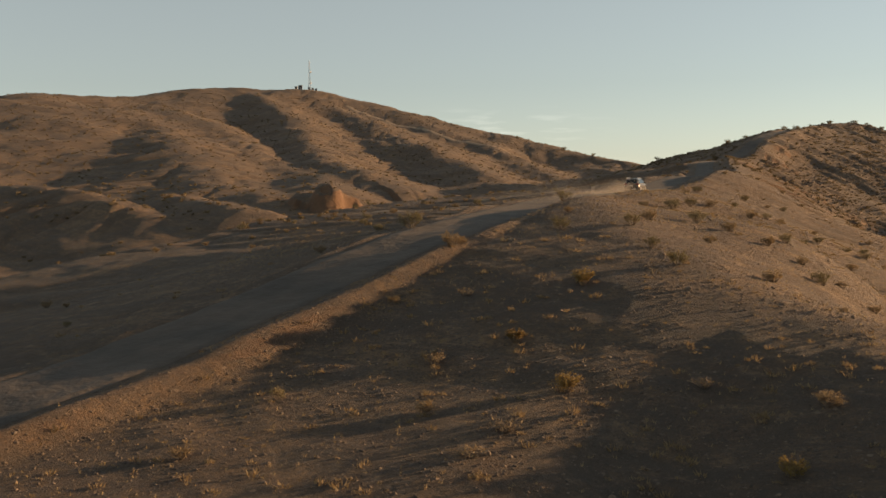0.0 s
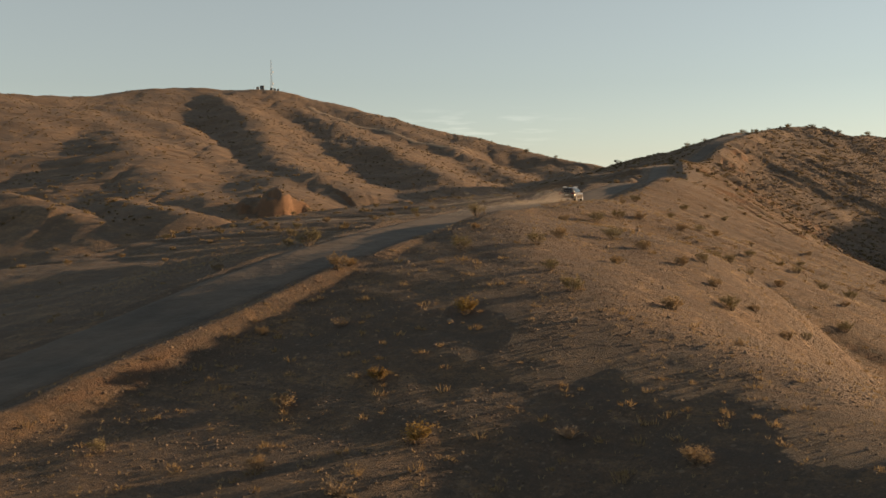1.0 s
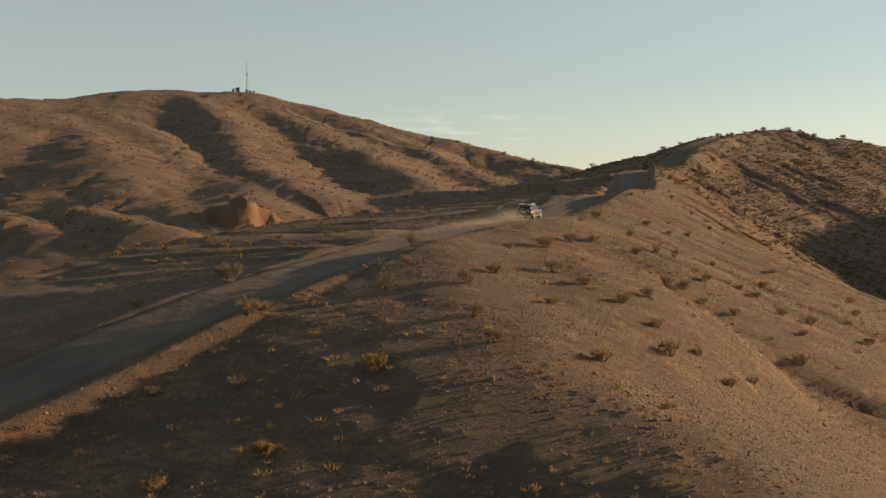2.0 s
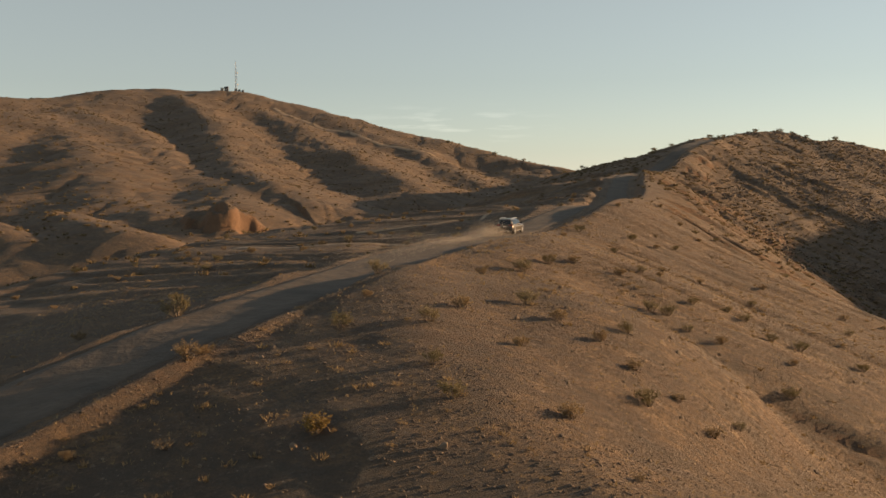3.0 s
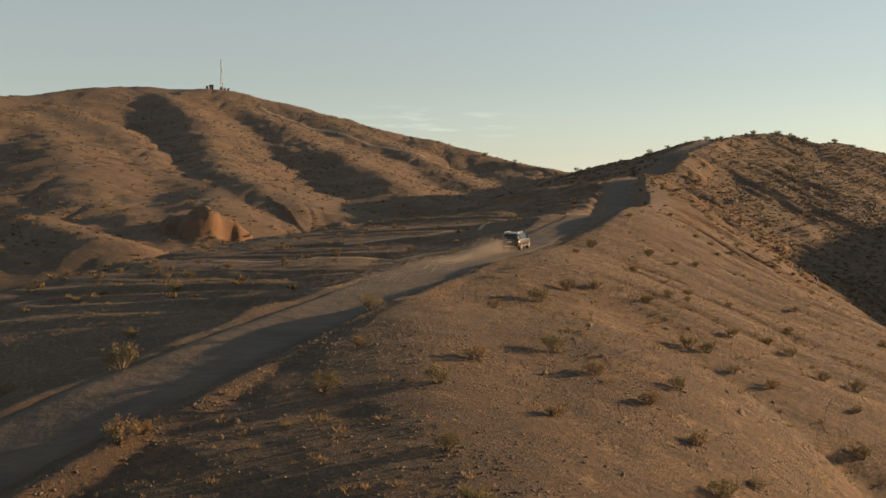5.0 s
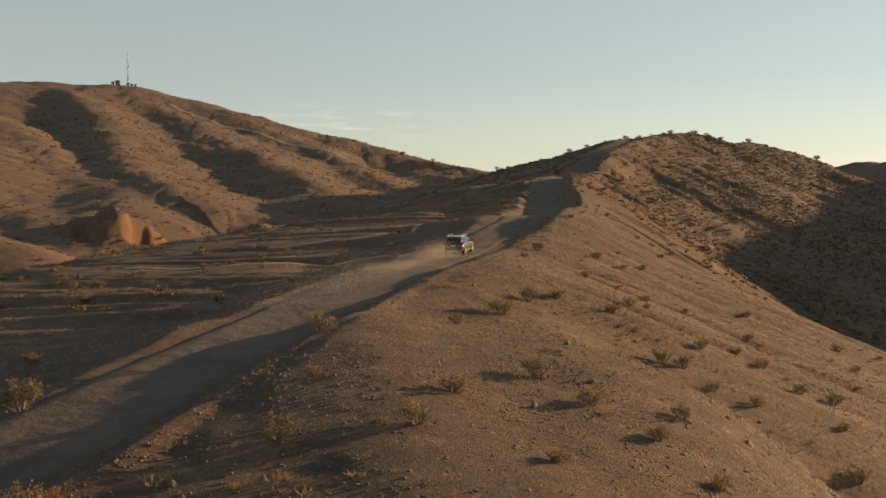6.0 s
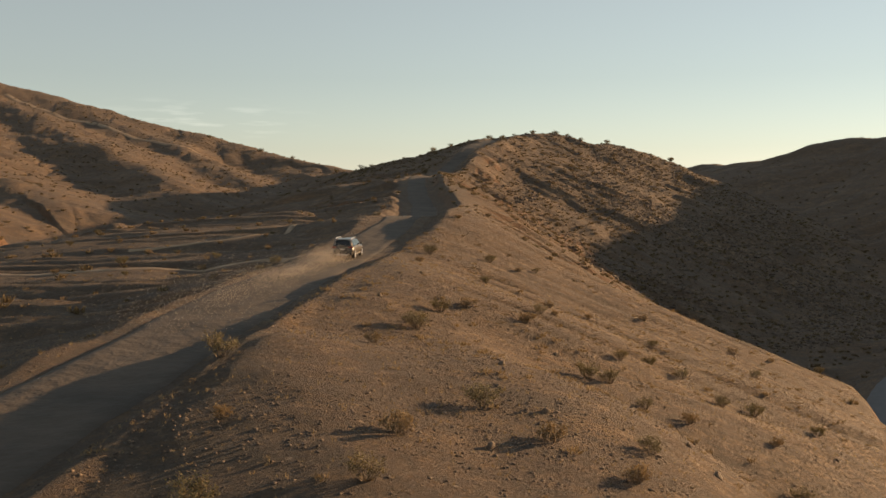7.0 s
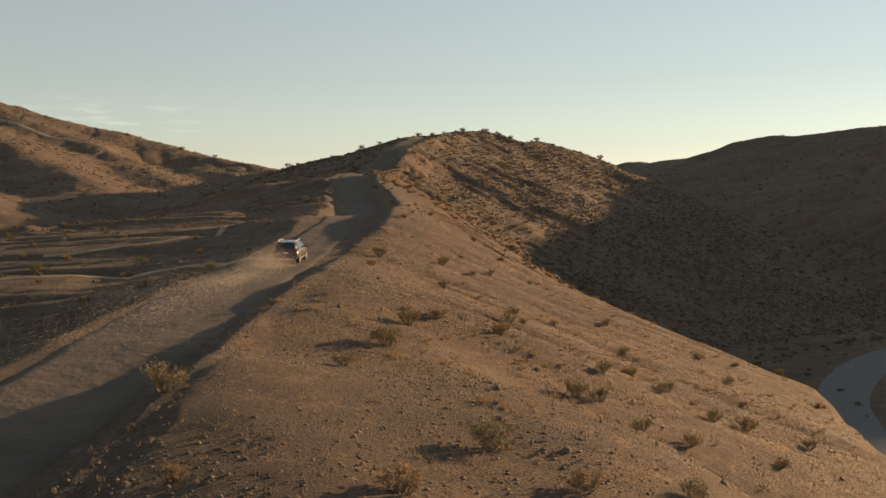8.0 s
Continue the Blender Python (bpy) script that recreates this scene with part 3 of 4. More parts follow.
for kinds, places, lo, hi in ((YELLOW, AT_YELLOW, 0.9, 1.25), (CREOSOTE, AT_OLIVE, 0.75, 1.3), (DRY, AT_DRY, 0.75, 1.25), (BARE, AT_BARE, 1.0, 1.5)):
    for k, (x, y) in enumerate(places):
        ob = kinds[k] if k < len(kinds) else copy_thing(kinds[k % len(kinds)], Matrix.Identity(4))
        sink(ob, x, y, rng.uniform(0, 6.28), rng.uniform(lo, hi))
        taken.append((x, y))
# the slopes carry more of them, strewn unevenly
more = 0
while more < 150:
    x, y = rng.uniform(-40, 95), rng.uniform(24, 215)
    if not off_road(np.array([x]), np.array([y]), 4.6)[0] or rng.uniform() < 0.5 - 0.4 * vnoise(np.array([x / 18]), np.array([y / 18]), 77)[0]:
        continue
    if min((x - a) ** 2 + (y - b) ** 2 for a, b in taken) < 9 or (y < 130 and rng.uniform() < 0.72):
        continue
    kinds = (CREOSOTE, DRY, DRY)[more % 3]
    sink(copy_thing(kinds[more % 2], Matrix.Identity(4)), x, y, rng.uniform(0, 6.28), rng.uniform(0.45, 1.1))
    taken.append((x, y))
    more += 1
# shrubs that stand up against the sky on the far crest
for x, y, k in [(91.6, 408, 1.7), (105, 446, 1.5), (139, 376, 1.8), (127.0, 425.0, 2.0), (133.0, 420.3, 1.6), (146.7, 410.9, 2.0), (152.8, 410.4, 1.3), (157.6, 410.0, 1.0), (167.0, 411.8, 1.9), (179.0, 416.0, 2.3), (183.3, 413.0, 1.2), (188.3, 409.5, 1.6), (203.0, 414.0, 2.0), (209.9, 411.9, 1.0), (227.6, 402.3, 2.2), (108.2, 539.1, 2.4), (74.7, 588.8, 2.6), (47.7, 610.4, 2.2), (89.8, 570.4, 2.0)]:
    ob = copy_thing(CREOSOTE[int(x) % 3], Matrix.Identity(4))
    sink(ob, x, y, rng.uniform(0, 6.28), k * 1.15)
    ob.location.z -= 0.05 * k
# two large ones beside the road
for x, y, k in [(0.5, 59.3, 1.45), (-2.4, 70.2, 1.5)]:
    sink(copy_thing(CREOSOTE[1] if y > 60 else DRY[0], Matrix.Identity(4)), x, y, 1.3, k)


def tuft(n, seed, tall=1.0, wide=0.5, thin=0.12):
    """A rough clump of n upright, leaning triangles."""
    r = np.random.default_rng(seed)
    v, f = [], []
    for k in range(n):
        a, o = r.uniform(0, 6.28), wide * math.sqrt(r.uniform())
        c = np.array([o * math.cos(a), o * math.sin(a), tall * r.uniform(-0.05, 0.35) * (1 - o / wide * 0.5)])
        b = r.uniform(0, 6.28)
        w = np.array([math.cos(b), math.sin(b), 0]) * thin * r.uniform(0.6, 1.5)
        t = c * [1.5, 1.5, 1] + np.array([r.normal(0, 0.12), r.normal(0, 0.12), tall * r.uniform(0.3, 0.75)])
        v += [c - w, c + w, t]
        f.append((3 * k, 3 * k + 1, 3 * k + 2))
    return np.array(v), np.array(f)


def strewn(n, x0, x1, y0, y1, seed, patch=25.0, gap=4.0, bias=0.35):
    """Places on the land in uneven patches, none on the road."""
    r = np.random.default_rng(seed)
    x, y = r.uniform(x0, x1, n * 3), r.uniform(y0, y1, n * 3)
    keep = (vnoise(x / patch, y / patch, seed) * bias + r.uniform(0, 1, n * 3) > 0.5) & off_road(x, y, gap)
    x, y = x[keep][:n], y[keep][:n]
    return np.stack([x, y, lay(x, y)], 1)


grass_at = strewn(9000, -22, 62, 20, 130, 5, 9, 3.6, 0.9)
stuff("dry_grass", [tuft(6, k, 1.0, 0.35, 0.05) for k in range(4)], grass_at, rng.uniform(0.10, 0.26, len(grass_at)), STRAW, "sparse tufts of dry straw grass on gravel", "grass")
low_at = strewn(2600, -30, 85, 22, 175, 35, 12, 4.4, 0.8)
low_at = low_at[(low_at[:, 0] > 0.385 * low_at[:, 1] - 24) | (rng.uniform(0, 1, len(low_at)) < 0.2)]
stuff("dry_brush", [tuft(22, 60 + k, 0.75, 0.6, 0.07) for k in range(4)], low_at, rng.uniform(0.16, 0.5, len(low_at)), LEAF_DRY, "low brown dried brush scattered over the ridge", "brush")
# low brush on the far slopes and in the valleys
far = np.concatenate([strewn(6500, -260, 110, 215, 660, 6, 40), strewn(5200, 75, 250, 190, 430, 7, 30), strewn(2600, 70, 420, 90, 480, 8, 40, 12), strewn(260, -120, 15, 110, 230, 9, 30)])
stuff("brush", [tuft(26, 20 + k, 0.8, 0.55, 0.13) for k in range(5)], far, rng.uniform(0.45, 1.05, len(far)) ** 1.3, LEAF_FAR, "scattered low olive brush on the distant slopes", "brush")


# ---- stones ----
def stone_material():
    m = Mat("field_stone", 0.9)
    c = m.mix(m.island(), (0.04, 0.031, 0.026), (0.155, 0.112, 0.078))
    c = m.mix(m.ramp(m.random(), (0.8, 0.0), (1.0, 0.2)), c, (0.22, 0.175, 0.13))
    c = m.mix(m.ramp(m.noise(9, 5, 0.65), (0.4, 0.0), (0.7, 0.6)), c, (0.12, 0.09, 0.07))
    m.colour(c)
    m.bump((m.noise(7, 5, 0.7), 0.6, 0.05))
    return m.m


STONE = stone_material()


def pebble(seed):
    r = np.random.default_rng(seed)
    v = np.array([(1, 0, 0), (-1, 0, 0), (0, 1, 0), (0, -1, 0), (0, 0, 1), (0, 0, -1)], float) * r.uniform(0.6, 1.3, (6, 1)) * [1, 0.8, 0.6] + r.normal(0, 0.12, (6, 3))
    f = np.array([(0, 2, 4), (2, 1, 4), (1, 3, 4), (3, 0, 4), (2, 0, 5), (1, 2, 5), (3, 1, 5), (0, 3, 5)])
    return v, f


peb = np.concatenate([strewn(110000, -20, 62, 18, 105, 15, 7, 3.9, 0.8), strewn(30000, -25, 70, 90, 165, 16, 9, 3.9, 0.8)])
stuff("gravel", [pebble(k) for k in range(6)], peb, 0.024 + 0.10 * rng.uniform(0, 1, len(peb)) ** 4.5, STONE, "loose brown and grey stones strewn over the soil", "gravel")
scree = strewn(26000, 95, 260, 205, 430, 17, 22, 4, 0.7)
scree = scree[along(RIDGES[1][0], scree[:, 0], scree[:, 1])[0] > 14]
stuff("scree", [pebble(70 + k) for k in range(6)], scree, 0.16 + 0.6 * rng.uniform(0, 1, len(scree)) ** 2.5, STONE, "dark weathered scree on the ribbed hillside", "scree")
berm = []
for k in range(900):
    j = rng.integers(10, 50)
    u = rng.uniform()
    a, b = ROAD[j], ROAD[j + 1]
    c = a + (b - a) * u
    t = (b - a)[:2] / np.hypot(*(b - a)[:2])
    o = (rng.uniform(3.5, 5.1)) * (1 if rng.uniform() < 0.55 else -1)
    berm.append((c[0] + t[1] * o, c[1] - t[0] * o))
berm = np.array(berm)
berm = np.column_stack([berm, lay(berm[:, 0].copy(), berm[:, 1].copy())])
stuff("roadside_rubble", [pebble(40 + k) for k in range(5)], berm, 0.04 + 0.10 * rng.uniform(0, 1, len(berm)) ** 2, STONE, "rubble pushed to the edges of the dirt road", "rubble")


def rock(seed):
    r = random.Random(seed)
    bm = bmesh.new()
    bmesh.ops.create_icosphere(bm, subdivisions=2, radius=1)
    o = Vector((r.uniform(0, 50), r.uniform(0, 50), r.uniform(0, 50)))
    for v in bm.verts:
        n = noise.noise(v.co * 1.1 + o) * 0.45 + noise.noise(v.co * 2.7 + o) * 0.2
        v.co = v.co * (1 + n)
        v.co.z *= 0.65
    for k in range(9):
        d = Vector((r.gauss(0, 1), r.gauss(0, 1), r.gauss(0, 0.8))).normalized()
        for v in bm.verts:
            over = v.co.dot(d) - 0.45
            if over > 0:
                v.co -= d * over * 0.85
    return tagged(part("rock", bm, STONE), "brown weathered rock half sunk in the soil", "rock", "rocks on the slope")


ROCKS = [rock(k) for k in range(6)]
for k in range(110):
    while True:
        x, y = rng.uniform(-12, 50), rng.uniform(26, 125)
        if off_road(np.array([x]), np.array([y]), 4.2)[0]:
            break
    ob = ROCKS[k] if k < 6 else copy_thing(ROCKS[k % 6], Matrix.Identity(4))
    size = 0.10 + 0.20 * rng.uniform() ** 2.5
    ob.matrix_basis = Matrix.Translation((x, y, height(x, y) + size * 0.12)) @ Matrix.Rotation(rng.uniform(0, 6.28), 4, "Z") @ Matrix.Diagonal((size, size, size, 1))


# ---- radio mast and its compound on the far hill ----
STEEL = plain("galvanised_steel", (0.42, 0.43, 0.44), 0.45, 0.8, 0.3, 2.0)
SHED = plain("painted_shed", (0.30, 0.27, 0.22), 0.7, 0, 0.25, 1.5)
SHED_DARK = plain("dark_shed", (0.06, 0.06, 0.065), 0.6, 0, 0.3, 1.5)
SHED_ROOF = plain("shed_roof", (0.22, 0.21, 0.20), 0.6, 0.3, 0.3, 1.0)
DISH = plain("dish_cover", (0.5, 0.5, 0.5), 0.5, 0, 0.1, 2.0)


def radio_mast(x, y, tall=22.0):
    root = tagged(new("radio_mast"), "slender grey steel lattice radio mast with two drum antennas", "radio mast")
    root.location = (x, y, height(x, y) - 0.1)
    spread = lambda z: 1.0 - 0.72 * z / tall
    foot = [Vector((math.cos(a), math.sin(a), 0)) for a in (0.3, 2.4, 4.5)]
    for f in foot:
        part("leg", rod(bmesh.new(), f * spread(0), f * spread(tall) + Vector((0, 0, tall)), 0.10, 0.06), STEEL, root)
    n = 14
    for k in range(n):
        z0, z1 = tall * k / n, tall * (k + 1) / n
        for j in range(3):
            a, b = foot[j], foot[(j + 1) % 3]
            part("brace", rod(bmesh.new(), a * spread(z0) + Vector((0, 0, z0)), b * spread(z1) + Vector((0, 0, z1)), 0.04, 0.04, 4), STEEL, root)
            part("crossbar", rod(bmesh.new(), a * spread(z1) + Vector((0, 0, z1)), b * spread(z1) + Vector((0, 0, z1)), 0.035, 0.035, 4), STEEL, root)
    for z in (5.4, 13.6):
        bm = rod(bmesh.new(), (1.0, -0.3, z), (1.35, -0.75, z), 0.55, 0.5, 16)
        d = part("drum_antenna", bm, DISH, root, "round pale drum antenna")
        part("bracket", rod(bmesh.new(), (0.3, 0, z), (1.05, -0.35, z), 0.06, 0.06), STEEL, d)
    part("whip_antenna", rod(bmesh.new(), (0, 0, tall - 0.3), (0, 0, tall + 1.6), 0.04, 0.02), STEEL, root)
    return root


def equipment_hut(x, y, w, d, h, wall, label):
    root = tagged(new("equipment_hut"), label, "hut", "mast compound huts")
    z = height(x, y)
    root.location = (x, y, z)
    part("wall", box(bmesh.new(), -w / 2, w / 2, -d / 2, d / 2, -0.5, h, 0.04), wall, root)
    bm = box(bmesh.new(), -w / 2 - 0.15, w / 2 + 0.15, -d / 2 - 0.15, d / 2 + 0.15, h, h + 0.16, 0.03)
    for v in bm.verts:
        v.co.z += 0.06 * v.co.x
    part("roof", bm, SHED_ROOF, root)
    part("door", box(bmesh.new(), -0.45, 0.45, -d / 2 - 0.05, -d / 2 + 0.02, 0.0, min(2.0, h - 0.15), 0.01), SHED_ROOF, root)
    part("vent", box(bmesh.new(), w / 2 - 0.02, w / 2 + 0.08, -0.3, 0.3, h * 0.55, h * 0.8, 0.02), STEEL, root)
    return root


MAST_X, MAST_Y = -97.0, 699.0
radio_mast(MAST_X, MAST_Y)
for dx, dy, w, d, h, m in [(-6.4, -1.5, 2.6, 2.6, 3.0, SHED_DARK), (-9.6, -0.5, 1.8, 2.2, 2.2, SHED), (0.2, -2.5, 1.6, 1.4, 1.7, SHED_DARK), (2.6, -2.0, 1.6, 1.4, 1.6, SHED), (5.0, -1.6, 1.5, 1.4, 1.5, SHED_DARK)]:
    equipment_hut(MAST_X + dx, MAST_Y + dy, w, d, h, m, "dark boxy equipment hut beside the radio mast" if m == SHED_DARK else "tan boxy equipment hut beside the radio mast")
for k in range(8):
    x, y = MAST_X - 12 + 3.0 * k, MAST_Y - 4.5
    post = tagged(part("fence_post", rod(bmesh.new(), (0, 0, -0.3), (0, 0, 1.9), 0.06, 0.06), STEEL), "grey steel fence post of the mast compound", "fence post", "compound fence posts")
    post.location = (x, y, height(x, y))


# ---- the car on the road ----
PAINT = Mat("bronze_metallic_paint", 0.3, 0.25)
PAINT.colour(PAINT.mix(PAINT.noise(3, 3), (0.052, 0.046, 0.039), (0.066, 0.058, 0.050)))
PAINT.b.inputs["Coat Weight"].default_value = 0.5
PAINT = PAINT.m
TRIM = plain("black_plastic", (0.02, 0.02, 0.021), 0.6, 0, 0.3, 6)
GLASS = plain("tinted_glass", (0.012, 0.014, 0.016), 0.06, 0, 0.1, 2)
SILVER = plain("satin_silver", (0.62, 0.62, 0.62), 0.3, 0.9, 0.1, 5)
RUBBER = plain("tyre_rubber", (0.03, 0.028, 0.026), 0.85, 0, 0.4, 8)
LAMP_RED = plain("red_lamp_lens", (0.22, 0.012, 0.01), 0.15, 0, 0.2, 12)
LAMP_CLEAR = plain("clear_lamp_lens", (0.5, 0.5, 0.52), 0.12, 0.3, 0.2, 12)
PLATE = plain("plate_white", (0.6, 0.6, 0.58), 0.5, 0, 0.1, 12)


def loft(sections):
    """A closed skin through rings of points, each ring mirrored about x = 0."""
    bm = bmesh.new()
    rings = []
    for y, half in sections:
        pts = [(x, y, z) for x, z in half] + [(-x, y, z) for x, z in reversed(half)]
        rings.append([bm.verts.new(p) for p in pts])
    for a, b in zip(rings[:-1], rings[1:]):
        n = len(a)
        for k in range(n):
            bm.faces.new((a[k], a[(k + 1) % n], b[(k + 1) % n], b[k]))
    bm.faces.new(rings[0][::-1])
    bm.faces.new(rings[-1])
    bmesh.ops.recalc_face_normals(bm, faces=bm.faces)
    return bm


def panel(corners, thick=0.02):
    """A pane through its corners with some thickness."""
    bm = bmesh.new()
    c = [Vector(p) for p in corners]
    n = (c[1] - c[0]).cross(c[2] - c[0]).normalized() * thick
    a = [bm.verts.new(p) for p in c]
    b = [bm.verts.new(p + n) for p in c]
    bm.faces.new(a[::-1])
    bm.faces.new(b)
    for k in range(len(c)):
        bm.faces.new((a[k], a[(k + 1) % len(c)], b[(k + 1) % len(c)], b[k]))
    bmesh.ops.recalc_face_normals(bm, faces=bm.faces)
    return bm


def ring_section(y, w, low, belt, crown, lift=0.0):
    """Half section of the lower body: sill, side, shoulder, top."""
    return (y, [(0.0, low), (w * 0.86, low), (w * 0.97, low + 0.12), (w, low + 0.34), (w * 0.985, belt - 0.14), (w * 0.93, belt), (w * 0.6, crown), (0.0, crown + 0.015)])


def suv():
    root = tagged(new("car"), "dark bronze metallic sport utility car with silver roof rails", "car")
    # forward is +y; the middle of the wheelbase stands at the origin
    body = loft([ring_section(-2.30, 0.80, 0.45, 0.86, 0.90), ring_section(-2.24, 0.88, 0.36, 0.98, 1.02), ring_section(-2.0, 0.93, 0.32, 1.03, 1.05), ring_section(-1.3, 0.95, 0.30, 1.03, 1.05), ring_section(0.0, 0.94, 0.30, 1.01, 1.03),
                 ring_section(0.85, 0.945, 0.30, 1.00, 1.03), ring_section(1.5, 0.945, 0.32, 0.97, 1.02), ring_section(2.0, 0.90, 0.34, 0.90, 0.96), ring_section(2.28, 0.80, 0.38, 0.78, 0.84), ring_section(2.38, 0.66, 0.46, 0.68, 0.72)])
    part("body", body, PAINT, root, "bronze metallic body shell", True)
    cab = lambda y, wb, wt, zb, zt: (y, [(0.0, zb), (wb, zb), (wb * 0.5 + wt * 0.5 + 0.01, (zb + zt) / 2), (wt, zt - 0.07), (wt - 0.07, zt - 0.01), (0.0, zt + 0.02)])
    cabin = loft([cab(-2.20, 0.80, 0.74, 0.98, 1.12), cab(-1.98, 0.85, 0.66, 0.99, 1.56), cab(-1.85, 0.86, 0.66, 0.99, 1.61), cab(-1.0, 0.88, 0.68, 0.99, 1.66), cab(-0.1, 0.88, 0.68, 0.99, 1.66), cab(0.35, 0.88, 0.65, 0.99, 1.58), cab(1.12, 0.86, 0.80, 0.98, 1.04)])
    part("cabin", cabin, PAINT, root, "bronze roof and pillars", True)
    part("rear_window", panel([(-0.66, -2.19, 1.10), (0.66, -2.19, 1.10), (0.57, -2.02, 1.50), (-0.57, -2.02, 1.50)], 0.03), GLASS, root, "dark rear window")
    part("windscreen", panel([(0.70, 1.02, 1.09), (-0.70, 1.02, 1.09), (-0.58, 0.42, 1.54), (0.58, 0.42, 1.54)], 0.03), GLASS, root, "dark windscreen")
    for s_ in (1, -1):
        for a, b, c, d in ((-1.83, -1.25, -1.25, -1.78), (-1.19, -0.28, -0.28, -1.19), (-0.20, 0.88, 0.30, -0.20)):
            pts = [(s_ * 0.885, a, 1.06), (s_ * 0.885, b, 1.06), (s_ * 0.715, c, 1.53), (s_ * 0.715, d, 1.53)]
            part("side_window", panel(pts if s_ > 0 else pts[::-1], 0.02), GLASS, root, "dark tinted side window")
        rail = bmesh.new()
        pts = [(s_ * 0.66, -1.75, 1.63), (s_ * 0.67, -1.5, 1.72), (s_ * 0.68, -0.6, 1.735), (s_ * 0.67, 0.1, 1.71), (s_ * 0.65, 0.32, 1.61)]
        for p, q in zip(pts[:-1], pts[1:]):
            rod(rail, p, q, 0.028, 0.028, 8)
        part("roof_rail", rail, SILVER, root, "satin silver roof rail")
        part("window_trim", box(bmesh.new(), s_ * 0.92 - 0.012, s_ * 0.92 + 0.012, -1.9, 0.95, 1.015, 1.045, 0.004), SILVER, root, "silver window trim")
        part("sill", box(bmesh.new(), s_ * 0.93 - 0.03, s_ * 0.93 + 0.03, -1.0, 1.05, 0.29, 0.42, 0.02), TRIM, root, "black plastic sill")
        part("tail_lamp", box(bmesh.new(), s_ * 0.70 - 0.2, s_ * 0.70 + 0.2, -2.31, -2.19, 0.93, 1.06, 0.03), LAMP_RED, root, "red tail lamp")
        part("headlamp", box(bmesh.new(), s_ * 0.66 - 0.18, s_ * 0.66 + 0.18, 2.16, 2.33, 0.70, 0.82, 0.03), LAMP_CLEAR, root, "clear headlamp")
        m_ = part("mirror", box(bmesh.new(), s_ * 1.02 - 0.11, s_ * 1.02 + 0.11, 0.66, 0.82, 1.05, 1.21, 0.04), PAINT, root)
        part("mirror_arm", box(bmesh.new(), s_ * 0.92 - 0.06, s_ * 0.92 + 0.06, 0.7, 0.76, 1.03, 1.08, 0.01), TRIM, m_)
        part("exhaust_tip", rod(bmesh.new(), (s_ * 0.6, -2.36, 0.40), (s_ * 0.6, -2.2, 0.40), 0.05, 0.05, 12), SILVER, root, "chrome exhaust tip")
        for j in (-0.75, 0.25):
            part("door_handle", box(bmesh.new(), s_ * 0.955 - 0.015, s_ * 0.955 + 0.015, j - 0.1, j + 0.1, 0.90, 0.93, 0.008), SILVER, root)
        for y in (-1.42, 1.44):
            arch = bmesh.new()
            for k in range(10):
                a0, a1 = math.pi * k / 10, math.pi * (k + 1) / 10
                rod(arch, (s_ * 0.935, y + 0.42 * math.cos(a0), 0.37 + 0.42 * math.sin(a0)), (s_ * 0.935, y + 0.42 * math.cos(a1), 0.37 + 0.42 * math.sin(a1)), 0.035, 0.035, 6)
            part("wheel_arch", arch, TRIM, root, "black plastic wheel arch trim")
            well = rod(bmesh.new(), (s_ * 0.70, y, 0.37), (s_ * 0.952, y, 0.37), 0.40, 0.40, 24)
            part("wheel_well", well, TRIM, root)
            tyre = bmesh.new()
            n, m = 28, 8
            grid = [[tyre.verts.new((s_ * (0.855 + 0.115 * math.cos(2 * math.pi * v / m)), y + (0.30 + 0.07 * math.sin(2 * math.pi * v / m)) * math.cos(2 * math.pi * u / n), 0.37 + (0.30 + 0.07 * math.sin(2 * math.pi * v / m)) * math.sin(2 * math.pi * u / n))) for v in range(m)] for u in range(n)]
            for u in range(n):
                for v in range(m):
                    tyre.faces.new((grid[u][v], grid[(u + 1) % n][v], grid[(u + 1) % n][(v + 1) % m], grid[u][(v + 1) % m]))
            bmesh.ops.recalc_face_normals(tyre, faces=tyre.faces)
            wheel = part("wheel", tyre, RUBBER, root, "black tyre on a silver rim", True)
            rim = rod(bmesh.new(), (s_ * 0.86, y, 0.37), (s_ * 0.955, y, 0.37), 0.07, 0.07, 12)
            for k in range(10):
                a = 2 * math.pi * k / 10
                rod(rim, (s_ * 0.95, y, 0.37), (s_ * 0.965, y + 0.25 * math.cos(a), 0.37 + 0.25 * math.sin(a)), 0.035, 0.028, 5)
            part("rim", rim, SILVER, wheel, "silver spoked rim")
    part("rear_bumper", box(bmesh.new(), -0.86, 0.86, -2.37, -2.15, 0.34, 0.60, 0.06), TRIM, root, "black lower rear bumper")
    part("skid_plate", box(bmesh.new(), -0.5, 0.5, -2.385, -2.2, 0.32, 0.40, 0.02), SILVER, root, "silver skid plate")
    part("spoiler", box(bmesh.new(), -0.60, 0.60, -2.14, -1.86, 1.60, 1.64, 0.015), PAINT, root)
    part("number_plate", box(bmesh.new(), -0.2, 0.2, -2.335, -2.29, 0.78, 0.88, 0.005), PLATE, root, "plain pale number plate")
    part("front_bumper", box(bmesh.new(), -0.8, 0.8, 2.12, 2.44, 0.34, 0.56, 0.06), TRIM, root)
    part("grille", box(bmesh.new(), -0.4, 0.4, 2.28, 2.42, 0.56, 0.76, 0.02), TRIM, root)
    part("rear_wiper", rod(bmesh.new(), (0.0, -2.215, 1.12), (0.36, -2.19, 1.20), 0.012, 0.008, 5), TRIM, root)
    part("roof_fin", box(bmesh.new(), -0.03, 0.03, -1.75, -1.55, 1.63, 1.70, 0.012), PAINT, root)
    return root


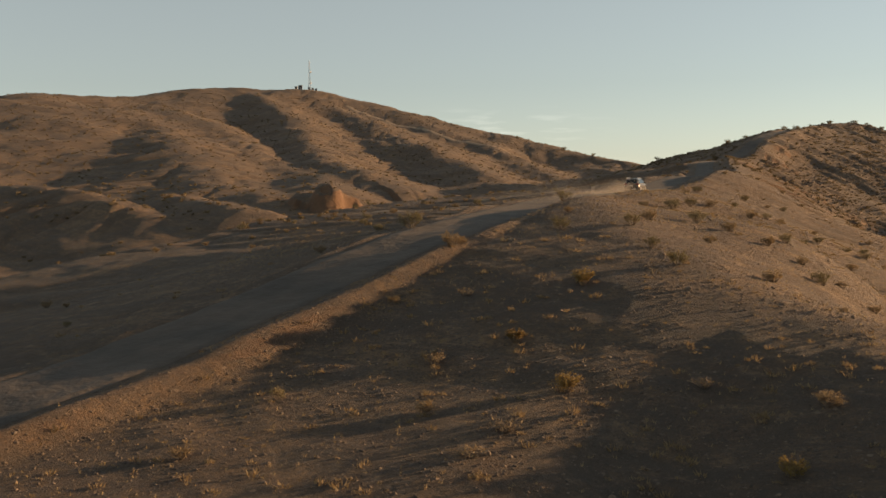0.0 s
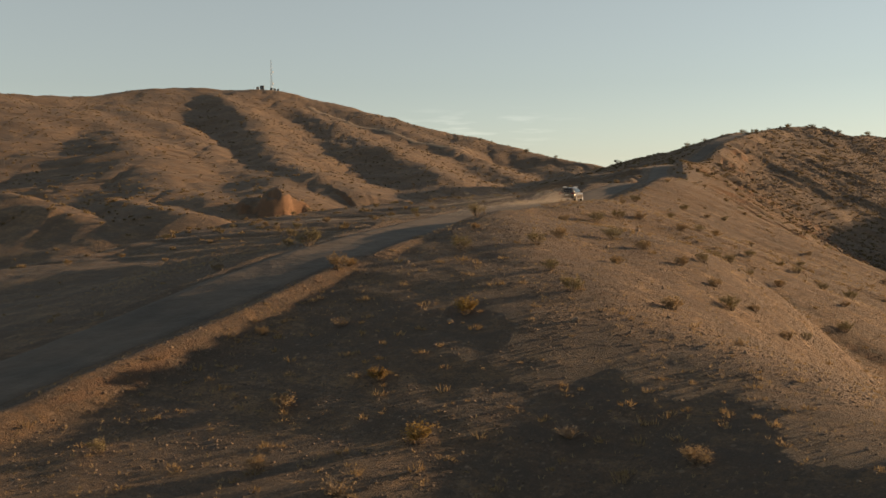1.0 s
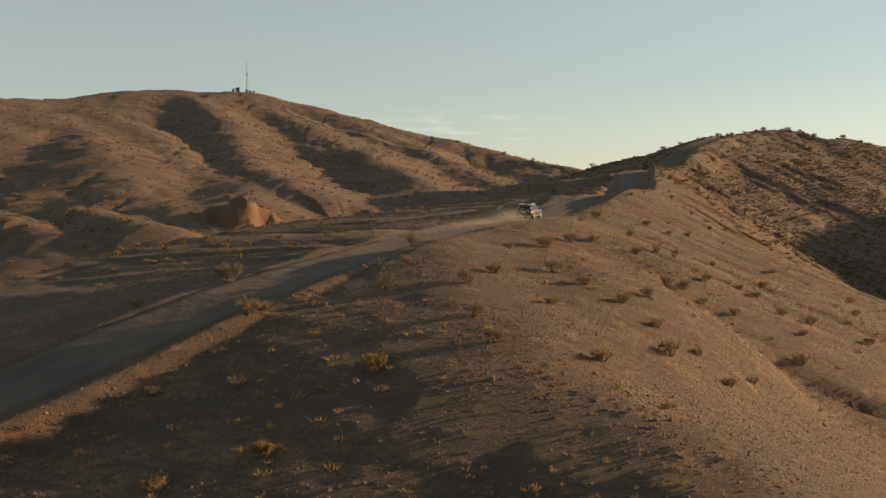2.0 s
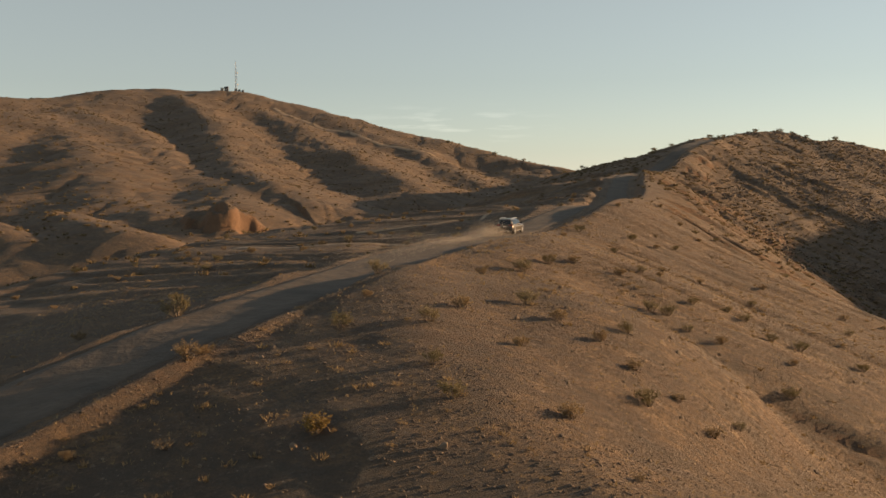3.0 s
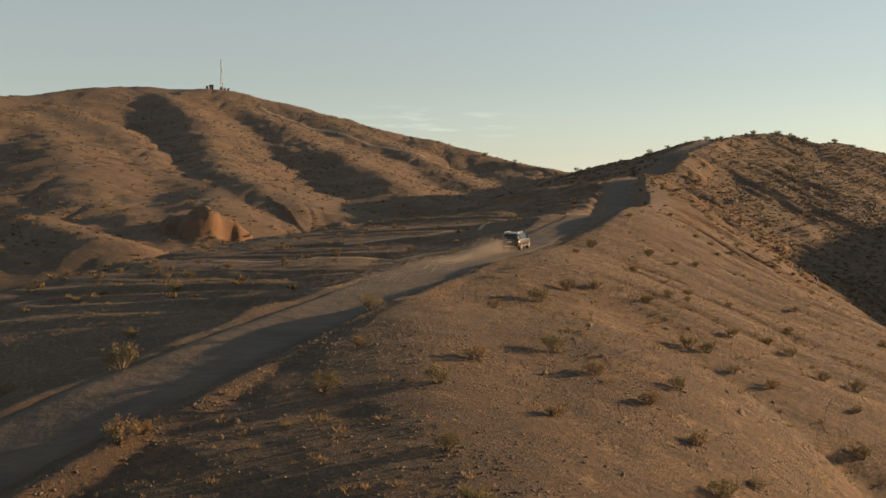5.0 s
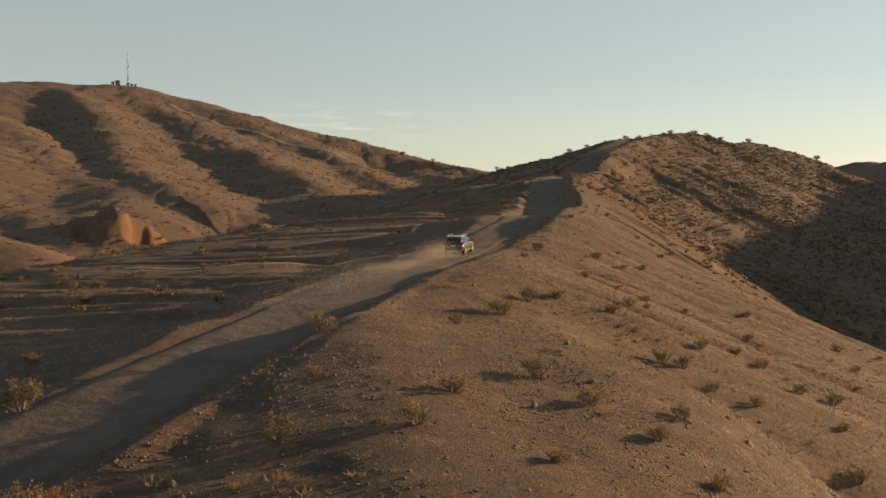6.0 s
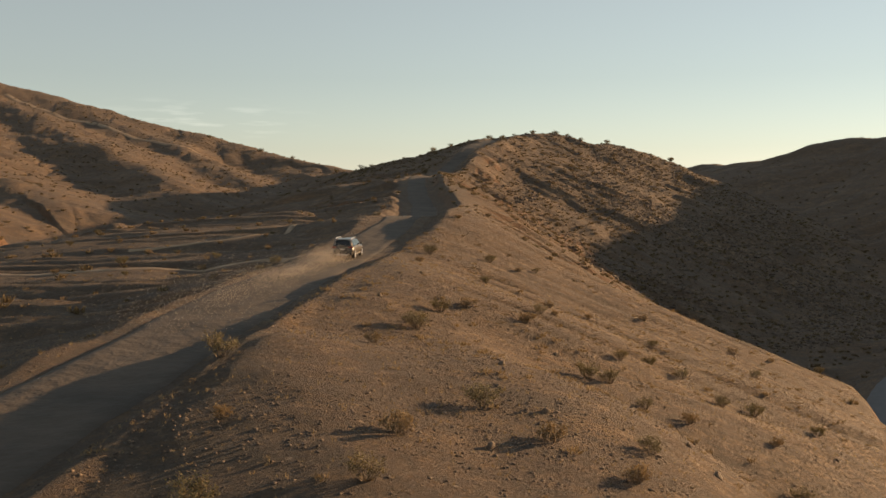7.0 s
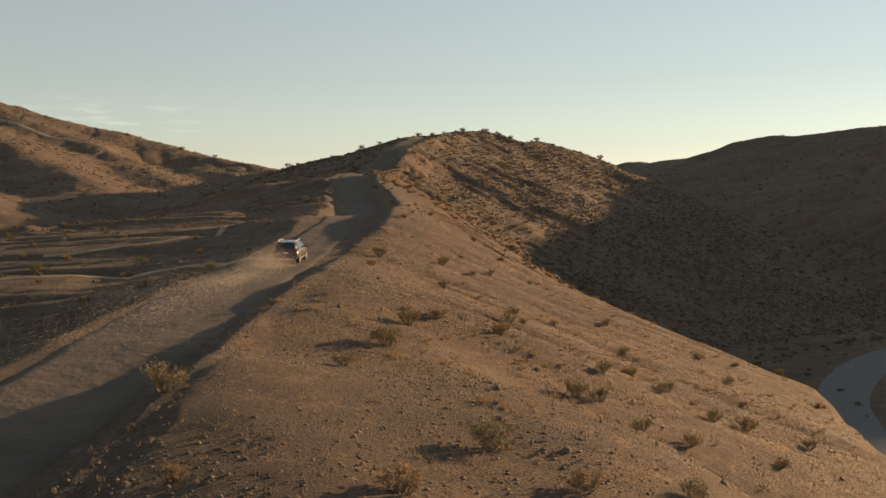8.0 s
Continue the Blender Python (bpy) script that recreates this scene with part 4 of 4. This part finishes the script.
CAR_Y = 121.5
j = int(np.argmin(np.abs(ROAD[:, 1] - CAR_Y)))
d_ = ROAD[j + 1] - ROAD[j - 1]
c_ = ROAD[j]
car = suv()
pitch = math.atan2(height(c_[0] + d_[0] * 0.2, c_[1] + d_[1] * 0.2) - height(c_[0] - d_[0] * 0.2, c_[1] - d_[1] * 0.2), 0.4 * math.hypot(d_[0], d_[1]))
car.matrix_basis = Matrix.Translation((c_[0] + 0.6, c_[1], height(c_[0] + 0.6, c_[1]) + 0.07)) @ Matrix.Rotation(-math.atan2(d_[0], d_[1]), 4, "Z") @ Matrix.Rotation(pitch, 4, "X") @ Matrix.Diagonal((1.05, 1.05, 1.05, 1))

# ---- dust hanging over the road behind the car: fine specks ----
DUST = leaf_material("airborne_dust", (0.40, 0.35, 0.29), (0.5, 0.44, 0.37), 1.0, 0.5)


def dust_cloud(count, reach):
    r = np.random.default_rng(91)
    back = reach * r.uniform(0, 1, count) ** 2.6            # metres behind the rear bumper
    a = np.array([c_[0], c_[1]]) - np.array([d_[0], d_[1]]) / math.hypot(d_[0], d_[1]) * 2.6
    line = ROAD[:j + 1][::-1]
    run = np.concatenate([[0], np.cumsum(np.hypot(*np.diff(line[:, :2], axis=0).T))])
    x, y = np.interp(back + 4.6, run, line[:, 0]), np.interp(back + 4.6, run, line[:, 1])
    puff = 0.6 + 0.4 * vnoise(back / 3.1, back * 0, 5)
    wide, high = (0.7 + 0.045 * back) * (0.7 + 0.5 * puff), (0.6 + 0.035 * back) * puff
    x = x + r.normal(0, 1, count) * wide - 0.05 * back
    y = y + r.normal(0, 1, count) * wide * 0.6
    z = lay(x, y) + 0.12 + np.abs(r.normal(0, 1, count)) * high
    grains = [(np.array([(0.0, 0, 0), (1, 0.2, 0.3), (0.1, 0.6, 0.9)]), np.array([(0, 1, 2)])), (np.array([(0.0, 0, 0), (0.3, 1, -0.4), (-0.6, 0.4, 0.8)]), np.array([(0, 1, 2)]))]
    return stuff("dust_cloud", grains, np.stack([x, y, z], 1), r.uniform(0.02, 0.045, count), DUST, "pale sunlit dust hanging over the dirt road", "dust")


dust_cloud(26000, 34.0)
